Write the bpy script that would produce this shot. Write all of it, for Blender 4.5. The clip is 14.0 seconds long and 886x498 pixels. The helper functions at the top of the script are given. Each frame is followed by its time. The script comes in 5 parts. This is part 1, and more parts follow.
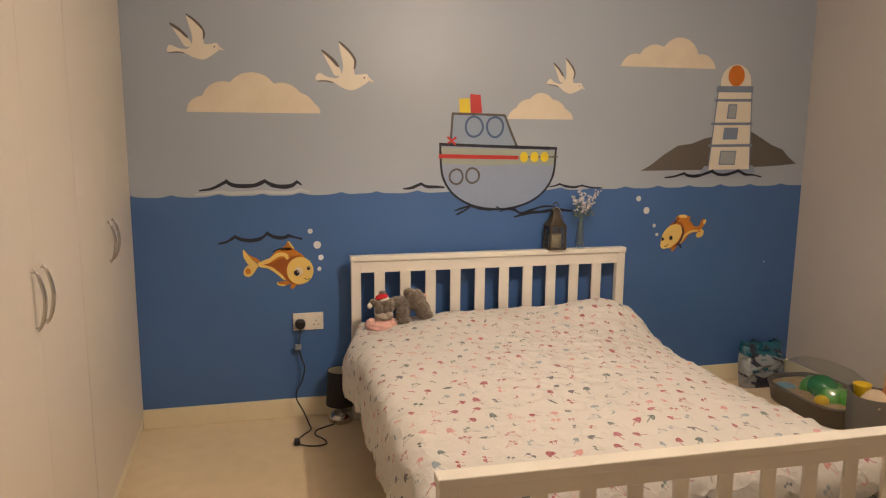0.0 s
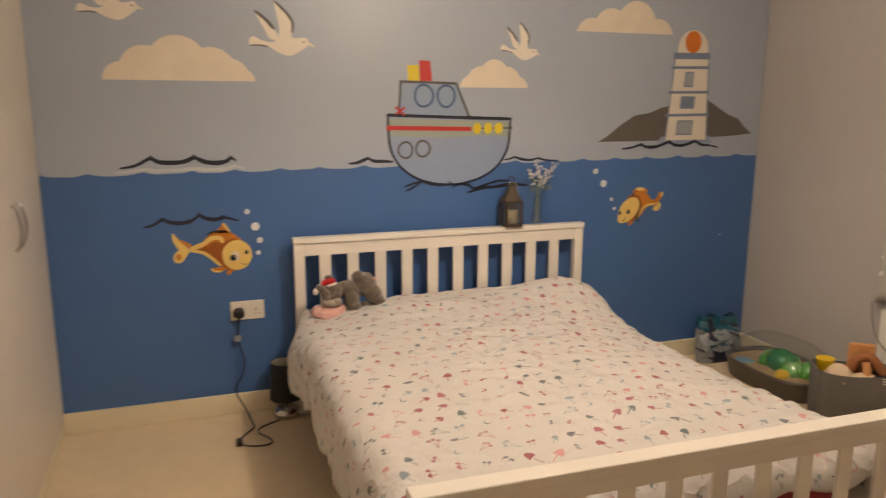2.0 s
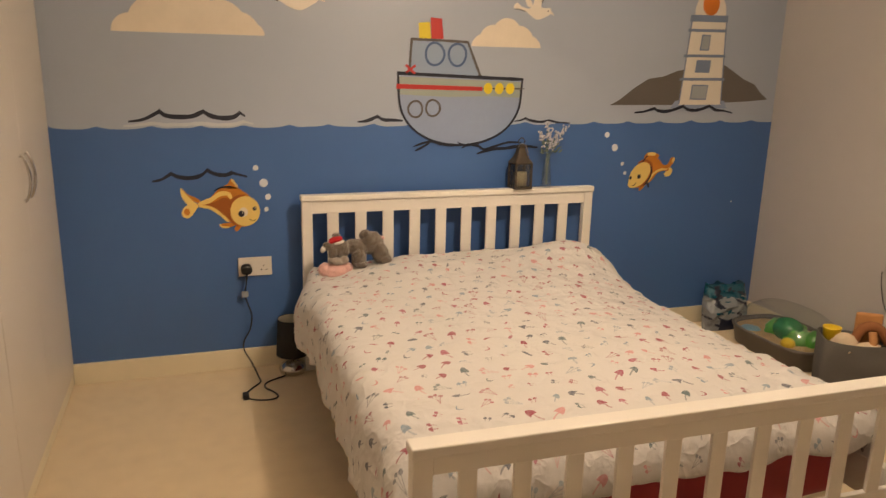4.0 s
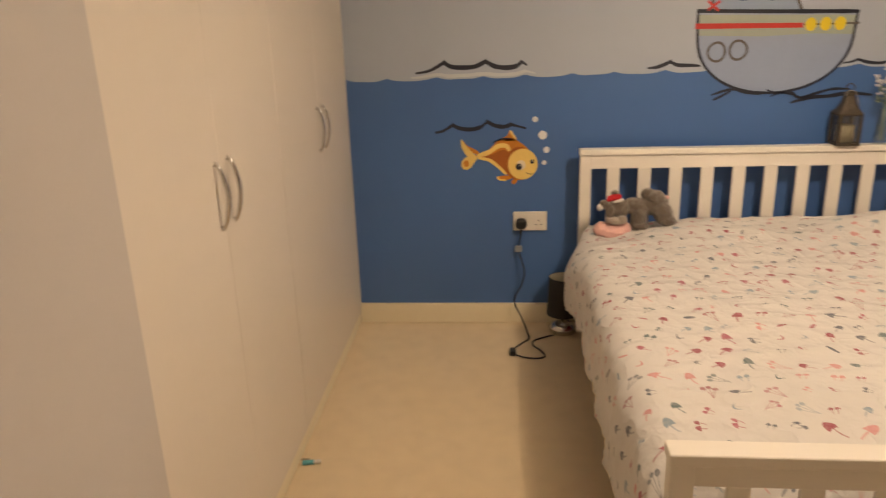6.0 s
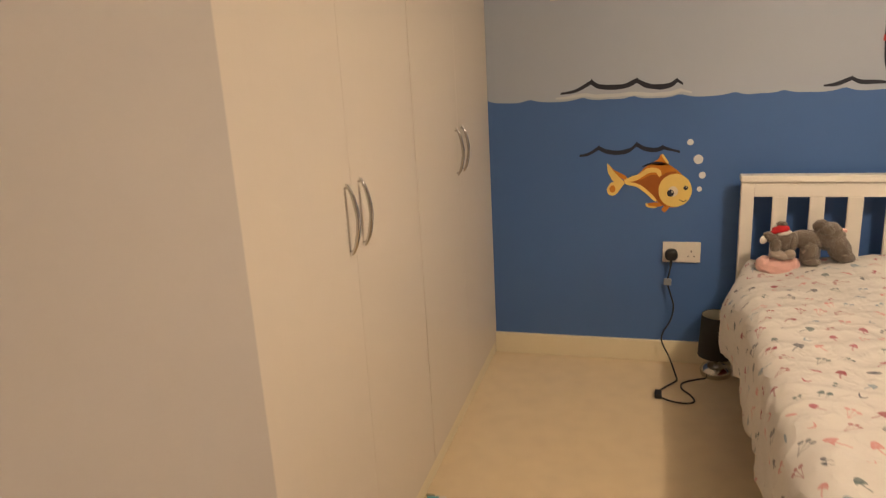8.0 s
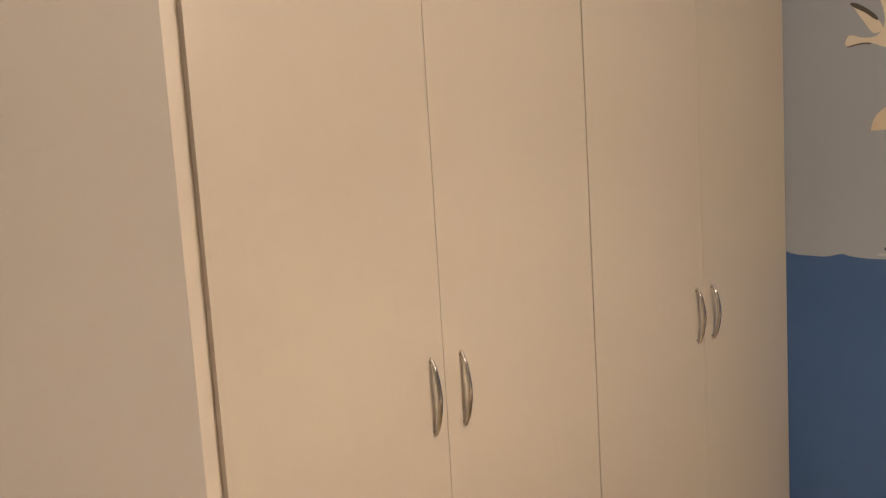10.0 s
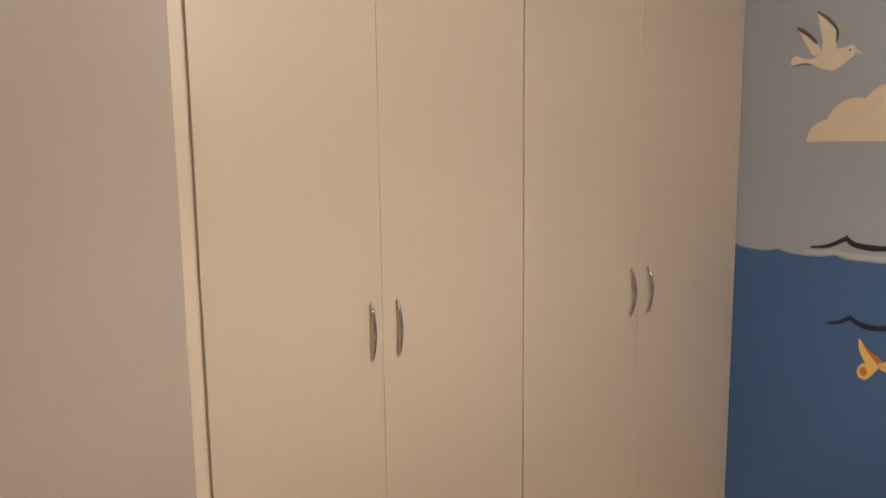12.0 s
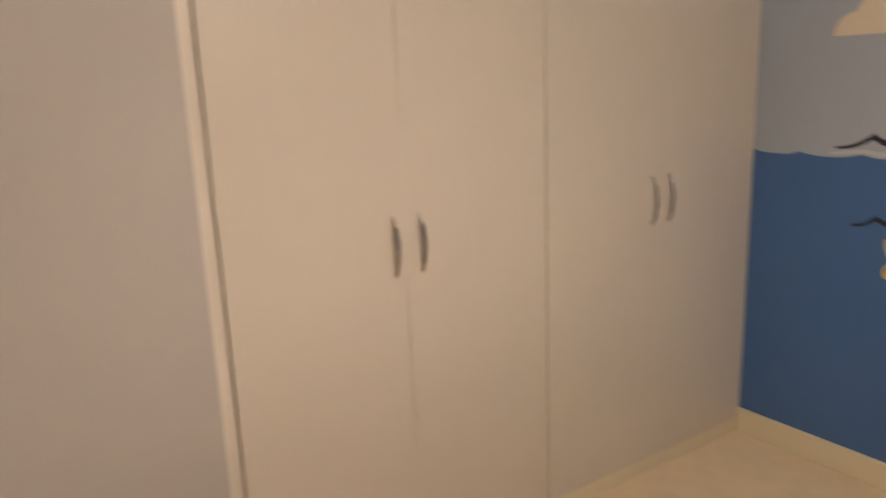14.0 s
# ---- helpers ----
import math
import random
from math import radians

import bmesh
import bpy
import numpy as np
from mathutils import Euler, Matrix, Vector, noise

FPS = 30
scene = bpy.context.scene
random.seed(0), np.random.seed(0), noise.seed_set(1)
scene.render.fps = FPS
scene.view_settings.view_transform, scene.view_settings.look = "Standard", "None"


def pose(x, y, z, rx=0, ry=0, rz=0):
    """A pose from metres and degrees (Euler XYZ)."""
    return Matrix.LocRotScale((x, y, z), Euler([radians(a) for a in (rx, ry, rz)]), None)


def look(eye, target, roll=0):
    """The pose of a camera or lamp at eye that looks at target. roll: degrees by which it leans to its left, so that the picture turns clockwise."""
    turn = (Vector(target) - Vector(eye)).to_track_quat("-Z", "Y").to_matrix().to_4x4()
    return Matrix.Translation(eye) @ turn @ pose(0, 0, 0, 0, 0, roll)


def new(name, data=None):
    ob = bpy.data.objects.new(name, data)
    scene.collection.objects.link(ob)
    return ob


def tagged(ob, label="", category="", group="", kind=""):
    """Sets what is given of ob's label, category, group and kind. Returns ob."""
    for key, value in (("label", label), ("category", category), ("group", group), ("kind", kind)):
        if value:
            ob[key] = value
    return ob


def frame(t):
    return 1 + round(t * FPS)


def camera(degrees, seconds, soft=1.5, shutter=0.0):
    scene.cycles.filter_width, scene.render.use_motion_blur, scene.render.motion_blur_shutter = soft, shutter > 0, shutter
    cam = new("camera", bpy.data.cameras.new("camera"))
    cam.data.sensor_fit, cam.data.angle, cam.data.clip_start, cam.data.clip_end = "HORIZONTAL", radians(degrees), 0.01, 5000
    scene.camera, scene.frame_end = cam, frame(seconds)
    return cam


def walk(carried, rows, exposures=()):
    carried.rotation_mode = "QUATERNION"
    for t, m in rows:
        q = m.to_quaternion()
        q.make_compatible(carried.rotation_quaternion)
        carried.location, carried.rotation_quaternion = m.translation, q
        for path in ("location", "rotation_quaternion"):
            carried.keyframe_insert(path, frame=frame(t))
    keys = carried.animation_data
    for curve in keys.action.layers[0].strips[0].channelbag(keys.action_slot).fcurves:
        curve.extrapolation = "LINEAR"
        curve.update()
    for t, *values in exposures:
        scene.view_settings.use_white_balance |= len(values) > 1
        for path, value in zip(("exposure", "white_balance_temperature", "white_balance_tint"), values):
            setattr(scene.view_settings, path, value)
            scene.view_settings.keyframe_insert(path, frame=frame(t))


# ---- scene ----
cam = camera(62.2, 14.0, soft=1.2, shutter=0.5)

PATH = [
    (0, (0.568, -3.564, 1.447), (1.049, -1.652, 1.113), 0.5),
    (0.5, (0.583, -3.559, 1.429), (1.058, -1.647, 1.089), 0.4),
    (1, (0.575, -3.546, 1.409), (1.075, -1.641, 1.062), 0.4),
    (1.5, (0.596, -3.459, 1.403), (1.112, -1.565, 1.019), 0.6),
    (2, (0.558, -3.308, 1.427), (1.206, -1.459, 1.025), 0.3),
    (2.2, (0.545, -3.265, 1.434), (1.272, -1.445, 1.03), 0.5),
    (4.3, (0.576, -3.341, 1.389), (1.126, -1.493, 0.858), 1.7),
    (4.5, (0.58, -3.377, 1.379), (1.062, -1.519, 0.815), 1.6),
    (5, (0.6, -3.387, 1.369), (0.914, -1.515, 0.739), 0.8),
    (5.5, (0.616, -3.222, 1.372), (0.703, -1.335, 0.716), -1.2),
    (6, (0.661, -3.151, 1.394), (0.499, -1.258, 0.771), -1.9),
    (6.5, (0.696, -3.168, 1.391), (0.344, -1.297, 0.777), -1.6),
    (7, (0.706, -3.187, 1.403), (0.298, -1.325, 0.795), -1.1),
    (7.5, (0.71, -3.167, 1.39), (0.223, -1.32, 0.798), -2.0),
    (8, (0.655, -3.021, 1.371), (0.115, -1.175, 0.824), -3.3),
    (8.5, (0.673, -2.814, 1.362), (0.073, -0.967, 0.884), -3.4),
    (9, (0.762, -2.587, 1.408), (-0.238, -0.897, 1.031), -2.8),
    (9.2, (0.832, -2.505, 1.413), (-0.351, -0.925, 1.087), -2.7),
    (11.3, (1.623, -2.401, 1.514), (-0.039, -1.301, 1.338), -2.8),
    (11.5, (1.669, -2.396, 1.517), (-0.007, -1.32, 1.333), -1.8),
    (12, (1.777, -2.383, 1.492), (0.086, -1.352, 1.217), -0.7),
    (12.5, (1.855, -2.376, 1.418), (0.119, -1.445, 1.073), -0.8),
    (13, (1.809, -2.422, 1.388), (0.021, -1.6, 1.028), -1.5),
    (13.5, (1.769, -2.439, 1.415), (-0.052, -1.702, 1.038), -1.6),
    (14, (1.609, -2.446, 1.412), (-0.016, -1.371, 0.959), -2.3),
]
EXPOSURES = [(0.0, 0.0, 6050, 10), (2.2, 0.0, 6050, 10), (4.5, 0.05, 6500, 10), (7.5, 0.05, 6500, 10), (9.2, 0.0, 6300, 10), (11.3, -0.05, 5850, 10), (14.0, -0.1, 5750, 10)]
walk(cam, [(t, look(eye, target, roll)) for t, eye, target, roll in PATH], EXPOSURES)
# ---- light ----
world = bpy.data.worlds.new("night")
scene.world = world
world.use_nodes = True
world.node_tree.nodes["Background"].inputs[0].default_value = (0.02, 0.022, 0.03, 1)
world.node_tree.nodes["Background"].inputs[1].default_value = 0.2

LAMP = (1.66, -1.68, 1.99)
BULB_COLOUR, BULB_STRENGTH = (1.0, 0.765, 0.54), 975.0   # the one light of the room: a bulb inside a fabric drum shade
SHADE_GLOW = 57.5

# ---- sizes of the room ----
EAST, SOUTH, HIGH = 3.565, -3.95, 2.4
WEST_FACE = 0.034          # plaster left of the wardrobe stands a little proud of the doors
ROBE_END = -2.024


# ---- materials ----
class Tree:
    def __init__(self, name):
        self.mat = bpy.data.materials.new(name)
        self.mat.use_nodes = True
        self.t = self.mat.node_tree
        self.bsdf = self.t.nodes["Principled BSDF"]

    def node(self, kind, **values):
        n = self.t.nodes.new(kind)
        for key, value in values.items():
            n.inputs[key].default_value = value
        return n

    def link(self, a, b):
        self.t.links.new(a, b)

    def m(self, op, *args):
        n = self.t.nodes.new("ShaderNodeMath")
        n.operation = op
        for i, a in enumerate(args):
            if isinstance(a, (int, float)):
                n.inputs[i].default_value = a
            else:
                self.link(a, n.inputs[i])
        return n.outputs[0]

    def mix(self, f, a, b):
        n = self.t.nodes.new("ShaderNodeMix")
        n.data_type = "RGBA"
        for i, v in ((0, f), (6, a), (7, b)):
            if isinstance(v, (int, float)):
                n.inputs[i].default_value = v
            elif isinstance(v, tuple):
                n.inputs[i].default_value = (*v, 1)
            else:
                self.link(v, n.inputs[i])
        return n.outputs[2]

    def noise(self, scale, detail=3.0, coord="Object", stretch=None):
        tc = self.t.nodes.new("ShaderNodeTexCoord")
        n = self.node("ShaderNodeTexNoise", Scale=scale, Detail=detail)
        if stretch:
            mp = self.node("ShaderNodeMapping", Scale=stretch)
            self.link(tc.outputs[coord], mp.inputs[0])
            self.link(mp.outputs[0], n.inputs["Vector"])
        else:
            self.link(tc.outputs[coord], n.inputs["Vector"])
        return n.outputs[0]

    def bump(self, height, strength, distance=0.002):
        b = self.node("ShaderNodeBump", Strength=strength, Distance=distance)
        self.link(height, b.inputs["Height"])
        self.link(b.outputs[0], self.bsdf.inputs["Normal"])


def surface(name, colour, rough=0.5, metal=0.0, large=1.5, var=0.06, fine=120.0, fvar=0.04, bump=0.1, dist=0.001, stretch=None, coat=0.0, sheen=0.0):
    """A colour that drifts at two scales, with fine relief and uneven gloss."""
    t = Tree(name)
    a, b = t.noise(large, 4), t.noise(fine, 3, stretch=stretch)
    k = t.m("ADD", t.m("MULTIPLY", t.m("SUBTRACT", a, 0.5), 2 * var), t.m("MULTIPLY", t.m("SUBTRACT", b, 0.5), 2 * fvar))
    hsv = t.node("ShaderNodeHueSaturation", Color=(*colour, 1))
    t.link(t.m("ADD", k, 1.0), hsv.inputs["Value"])
    t.link(hsv.outputs[0], t.bsdf.inputs["Base Color"])
    t.link(t.m("ADD", t.m("MULTIPLY", t.m("SUBTRACT", a, 0.5), 0.12), rough), t.bsdf.inputs["Roughness"])
    t.bsdf.inputs["Metallic"].default_value = metal
    t.bsdf.inputs["Coat Weight"].default_value = coat
    t.bsdf.inputs["Sheen Weight"].default_value = sheen
    if bump:
        t.bump(b, bump, dist)
    return t.mat


SKY = surface("sky_paint", (0.365, 0.41, 0.495), 0.41, large=1.1, var=0.05, fine=170, fvar=0.015, bump=0.12)
SEA = surface("sea_paint", (0.058, 0.135, 0.34), 0.38, large=1.3, var=0.07, fine=170, fvar=0.02, bump=0.12)
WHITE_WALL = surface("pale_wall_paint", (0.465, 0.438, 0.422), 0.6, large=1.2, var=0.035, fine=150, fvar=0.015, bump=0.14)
CEIL = surface("ceiling_paint", (0.84, 0.83, 0.80), 0.8, var=0.03, bump=0.1)
DOOR = surface("wardrobe_laminate", (0.63, 0.575, 0.505), 0.42, large=0.9, var=0.03, fine=60, fvar=0.012, bump=0.05, stretch=(1, 1, 0.08))
STRIP = surface("pale_edging_paint", (0.74, 0.68, 0.61), 0.4, large=3, var=0.03, fine=90, fvar=0.02, bump=0.05)
GLOSS = surface("gloss_trim_paint", (0.73, 0.655, 0.485), 0.3, large=3, var=0.05, fine=90, fvar=0.02, bump=0.06)
DARKGAP = surface("dark_carcass", (0.30, 0.24, 0.17), 0.7)
BEDWOOD = surface("white_painted_wood", (0.74, 0.70, 0.64), 0.38, large=2.5, var=0.04, fine=55, fvar=0.025, bump=0.08, stretch=(0.15, 1, 1))
CHROME = surface("chrome", (0.56, 0.54, 0.52), 0.06, 1.0, var=0.05, bump=0.0)
PLASTIC = surface("white_plastic", (0.70, 0.66, 0.60), 0.32, var=0.03, bump=0.02)
BLACK = surface("black_plastic", (0.012, 0.012, 0.012), 0.4, var=0.2, bump=0.05)
SHADE = surface("black_shade_fabric", (0.016, 0.015, 0.015), 0.8, fine=700, fvar=0.3, bump=0.4, stretch=(1, 1, 3))
SHADE_IN = surface("shade_lining", (0.62, 0.58, 0.45), 0.7)
RED = surface("red_sheet", (0.33, 0.018, 0.022), 0.75, large=5, var=0.18, fine=600, fvar=0.1, bump=0.25, sheen=0.2)
PILLOW = surface("white_cotton", (0.76, 0.73, 0.70), 0.8, large=5, var=0.05, fine=900, fvar=0.05, bump=0.2)
FUR = surface("grey_plush", (0.13, 0.097, 0.07), 0.95, large=18, var=0.25, fine=420, fvar=0.4, bump=1.0, dist=0.006, sheen=0.5)
PINK = surface("pink_plush", (0.72, 0.42, 0.38), 0.95, large=18, var=0.12, fine=420, fvar=0.2, bump=0.8, dist=0.004, sheen=0.4)
REDFELT = surface("red_felt", (0.50, 0.015, 0.02), 0.9, fine=400, fvar=0.2, bump=0.6)
PALEFUR = surface("pale_grey_plush", (0.36, 0.30, 0.25), 0.95, large=18, var=0.15, fine=420, fvar=0.3, bump=0.9, dist=0.005, sheen=0.4)
WHITEFUR = surface("white_plush", (0.75, 0.70, 0.66), 0.95, fine=300, fvar=0.2, bump=0.9, dist=0.004)
LANTERN = surface("bronze_metal", (0.060, 0.046, 0.032), 0.5, 0.4, large=14, var=0.35, fine=260, fvar=0.2, bump=0.3)
WAX = surface("candle_wax", (0.40, 0.35, 0.23), 0.5, var=0.06, bump=0.03)


def thin_clear(name):
    """A thin clear sheet: light passes straight on, with a gloss that grows at the edges."""
    t = Tree(name)
    tr, gl, fr, mix = (t.t.nodes.new("ShaderNode" + k) for k in ("BsdfTransparent", "BsdfGlossy", "LayerWeight", "MixShader"))
    tr.inputs[0].default_value = (0.93, 0.95, 0.94, 1)
    t.link(t.m("ADD", 0.05, t.m("MULTIPLY", t.noise(8), 0.08)), gl.inputs["Roughness"])
    fr.inputs[0].default_value = 0.35
    t.link(t.m("ADD", 0.09, t.m("MULTIPLY", t.m("POWER", fr.outputs["Facing"], 3.0), 0.5)), mix.inputs[0])
    t.link(tr.outputs[0], mix.inputs[1])
    t.link(gl.outputs[0], mix.inputs[2])
    t.link(mix.outputs[0], t.t.nodes["Material Output"].inputs[0])
    return t.mat


def dusty_pane(name):
    """Old lantern glass: partly see-through, with a film of dust and a faint gloss."""
    t = Tree(name)
    tr, df, gl, mix, top = (t.t.nodes.new("ShaderNode" + k) for k in ("BsdfTransparent", "BsdfDiffuse", "BsdfGlossy", "MixShader", "MixShader"))
    tr.inputs[0].default_value = (0.90, 0.90, 0.88, 1)
    df.inputs[0].default_value = (0.16, 0.15, 0.14, 1)
    gl.inputs["Roughness"].default_value = 0.15
    t.link(t.m("ADD", 0.05, t.m("MULTIPLY", t.noise(30), 0.12)), mix.inputs[0])
    t.link(tr.outputs[0], mix.inputs[1])
    t.link(df.outputs[0], mix.inputs[2])
    top.inputs[0].default_value = 0.05
    t.link(mix.outputs[0], top.inputs[1])
    t.link(gl.outputs[0], top.inputs[2])
    t.link(top.outputs[0], t.t.nodes["Material Output"].inputs[0])
    return t.mat


PANE = dusty_pane("dusty_lantern_glass")
LIDPLASTIC = thin_clear("clear_lid_plastic")
VASEGLASS = thin_clear("thin_vase_glass")
FLORET = surface("pale_lilac_floret", (0.50, 0.48, 0.52), 0.8, large=40, var=0.3)
LEAF = surface("grey_green_leaf", (0.13, 0.18, 0.16), 0.7, large=30, var=0.3)
TRAY = surface("taupe_plastic", (0.115, 0.10, 0.085), 0.38, var=0.06, bump=0.03)
BEDDING = surface("wood_shavings", (0.50, 0.36, 0.20), 0.9, large=25, var=0.3, fine=220, fvar=0.4, bump=1.0, dist=0.006)
GREEN = surface("green_plastic", (0.09, 0.33, 0.05), 0.3, var=0.1, bump=0.02)
DKGREEN = surface("deep_green_plastic", (0.025, 0.22, 0.07), 0.25, var=0.1, bump=0.02)
YELLOWP = surface("yellow_plastic", (0.72, 0.50, 0.01), 0.35, var=0.06, bump=0.02)
BLUEP = surface("pale_blue_plastic", (0.22, 0.38, 0.50), 0.4)
FELT = surface("grey_felt", (0.125, 0.118, 0.108), 0.95, large=10, var=0.1, fine=500, fvar=0.3, bump=0.6, dist=0.002)
ORANGEW = surface("orange_toy_wood", (0.62, 0.30, 0.11), 0.55, large=8, var=0.1, fine=70, stretch=(1, 0.1, 1))
BROWN = surface("brown_toy_fabric", (0.33, 0.13, 0.045), 0.8, large=9, var=0.2, fine=300, fvar=0.2, bump=0.5)
CREAMTOY = surface("cream_toy_fabric", (0.70, 0.56, 0.40), 0.8, var=0.1, bump=0.3)
CARD = surface("brown_cardboard", (0.52, 0.37, 0.22), 0.85, large=5, var=0.06, fine=200, stretch=(1, 1, 0.1))
RADIATOR = surface("radiator_enamel", (0.72, 0.69, 0.64), 0.3, var=0.03, bump=0.02)
BAGBLUE = surface("teal_bag_film", (0.010, 0.095, 0.15), 0.28, large=12, var=0.3, bump=0.1)
BAGWHITE = surface("white_bag_film", (0.25, 0.27, 0.29), 0.28, large=12, var=0.2, bump=0.1)
BAGDARK = surface("navy_bag_film", (0.02, 0.025, 0.05), 0.3, large=12, var=0.2)
TUBE = surface("aqua_plastic", (0.10, 0.36, 0.42), 0.35)

# paints of the mural
CLOUD = surface("cloud_paint", (0.70, 0.62, 0.50), 0.5, large=9, var=0.11, fine=60, fvar=0.03, bump=0.1)
GULLW = surface("gull_white_paint", (0.74, 0.68, 0.58), 0.5, large=12, var=0.06)
GULLD = surface("slate_paint", (0.105, 0.090, 0.082), 0.5, large=20, var=0.2)
INK = surface("navy_line_paint", (0.007, 0.010, 0.024), 0.55, large=20, var=0.3)
FOAM = surface("foam_paint", (0.50, 0.53, 0.56), 0.5, large=10, var=0.08)
HULL = surface("hull_blue_paint", (0.258, 0.318, 0.46), 0.4, large=5, var=0.07, fine=40, fvar=0.03)
CABIN = surface("cabin_blue_paint", (0.245, 0.315, 0.44), 0.4, large=5, var=0.06)
WINDOWB = surface("window_ring_paint", (0.060, 0.105, 0.22), 0.4, large=15, var=0.15)
GREYGREEN = surface("sage_stripe_paint", (0.30, 0.342, 0.30), 0.45, large=9, var=0.08)
REDP = surface("red_line_paint", (0.46, 0.030, 0.026), 0.4, large=12, var=0.12)
YELP = surface("yellow_paint", (0.68, 0.53, 0.02), 0.4, large=14, var=0.1)
PORT = surface("taupe_ring_paint", (0.088, 0.078, 0.072), 0.45, large=14, var=0.12)
HILL = surface("hill_paint", (0.120, 0.106, 0.093), 0.5, large=4, var=0.1)
STONEW = surface("tower_white_paint", (0.72, 0.665, 0.57), 0.45, large=6, var=0.06)
BAND = surface("tower_band_paint", (0.175, 0.225, 0.33), 0.45, large=8, var=0.1)
PANEW = surface("tower_window_paint", (0.33, 0.355, 0.385), 0.45, large=8, var=0.08)
ORANGE = surface("lantern_orange_paint", (0.60, 0.17, 0.015), 0.4, large=16, var=0.12)
FISHO = surface("fish_orange_paint", (0.50, 0.175, 0.012), 0.4, large=22, var=0.25)
FISHB = surface("fish_brown_paint", (0.30, 0.085, 0.008), 0.45, large=22, var=0.2)
FISHC = surface("fish_cream_paint", (0.74, 0.54, 0.16), 0.4, large=18, var=0.08)
BUBBLE = surface("bubble_paint", (0.66, 0.66, 0.66), 0.45, large=20, var=0.1)


def carpet():
    t = Tree("beige_carpet")
    big, mid, tuft = t.noise(1.3, 4), t.noise(14, 5), t.noise(420, 4)
    c = t.mix(big, (0.76, 0.612, 0.385), (0.86, 0.705, 0.46))
    c = t.mix(t.m("MULTIPLY", t.m("POWER", mid, 1.6), 0.75), c, (0.61, 0.48, 0.305))
    c = t.mix(t.m("MULTIPLY", tuft, 0.36), c, (0.56, 0.435, 0.295))
    t.link(c, t.bsdf.inputs["Base Color"])
    t.bsdf.inputs["Roughness"].default_value = 1.0
    t.bsdf.inputs["Sheen Weight"].default_value = 0.25
    t.bump(t.m("ADD", tuft, t.m("MULTIPLY", mid, 0.8)), 0.7, 0.006)
    return t.mat


def duvet_print():
    """White cotton printed with small watercolour toadstools, sprigs and leaves, laid out on the cloth's own plan in metres."""
    t = Tree("printed_cotton")
    uv = t.t.nodes.new("ShaderNodeUVMap")
    sep = t.t.nodes.new("ShaderNodeSeparateXYZ")
    t.link(uv.outputs[0], sep.inputs[0])
    wob = t.noise(6, 2)
    u = t.m("ADD", sep.outputs[0], t.m("MULTIPLY", wob, 0.02))
    v = sep.outputs[1]
    CW, CH = 0.068, 0.070
    row = t.m("FLOOR", t.m("DIVIDE", v, CH))
    ush = t.m("ADD", t.m("DIVIDE", u, CW), t.m("MULTIPLY", row, 0.43))
    col = t.m("FLOOR", ush)
    cell = t.t.nodes.new("ShaderNodeCombineXYZ")
    t.link(col, cell.inputs[0])
    t.link(row, cell.inputs[1])

    def rand(seed):
        w = t.node("ShaderNodeTexWhiteNoise")
        w.noise_dimensions = "4D"
        w.inputs["W"].default_value = seed
        t.link(cell.outputs[0], w.inputs["Vector"])
        s = t.t.nodes.new("ShaderNodeSeparateColor")
        t.link(w.outputs["Color"], s.inputs[0])
        return s.outputs
    r, q = rand(3.0), rand(8.0)
    px = t.m("MULTIPLY", t.m("SUBTRACT", t.m("FRACT", ush), 0.5), CW)
    py = t.m("MULTIPLY", t.m("SUBTRACT", 0.5, t.m("FRACT", t.m("DIVIDE", v, CH))), CH)
    px = t.m("ADD", px, t.m("MULTIPLY", t.m("SUBTRACT", q[0], 0.5), 0.022))
    py = t.m("ADD", py, t.m("MULTIPLY", t.m("SUBTRACT", q[1], 0.5), 0.016))
    ang = t.m("MULTIPLY", t.m("SUBTRACT", r[2], 0.5), 2.6)
    ca, sa = t.m("COSINE", ang), t.m("SINE", ang)
    size = t.m("ADD", 0.50, t.m("MULTIPLY", q[2], 0.27))
    x = t.m("DIVIDE", t.m("SUBTRACT", t.m("MULTIPLY", px, ca), t.m("MULTIPLY", py, sa)), size)
    y = t.m("DIVIDE", t.m("ADD", t.m("MULTIPLY", px, sa), t.m("MULTIPLY", py, ca)), t.m("MULTIPLY", size, 1.4))

    def ellipse(x, y, cx, cy, rx, ry):
        a = t.m("DIVIDE", t.m("SUBTRACT", x, cx), rx)
        b = t.m("DIVIDE", t.m("SUBTRACT", y, cy), ry)
        return t.m("LESS_THAN", t.m("ADD", t.m("MULTIPLY", a, a), t.m("MULTIPLY", b, b)), 1.0)

    def toadstool(x, y, k, lean):
        cap = t.m("MULTIPLY", ellipse(x, y, 0, 0.001 * k, 0.0185 * k, 0.0235 * k), t.m("GREATER_THAN", t.m("ADD", y, t.m("MULTIPLY", t.m("MULTIPLY", x, x), 10)), 0.001 * k))
        off = t.m("ABSOLUTE", t.m("SUBTRACT", x, t.m("MULTIPLY", t.m("MULTIPLY", y, y), lean)))
        stem = t.m("MULTIPLY", t.m("LESS_THAN", off, 0.0036 * k), t.m("MULTIPLY", t.m("LESS_THAN", y, 0.004 * k), t.m("GREATER_THAN", y, -0.030 * k)))
        return cap, stem
    cap1, stem1 = toadstool(x, y, 1.0, 9.0)
    mx = t.m("SUBTRACT", t.m("ABSOLUTE", t.m("ADD", x, t.m("MULTIPLY", y, 0.25))), 0.012)
    my = t.m("SUBTRACT", y, t.m("MULTIPLY", x, 0.35))
    cap2, stem2 = toadstool(mx, my, 0.55, -14.0)
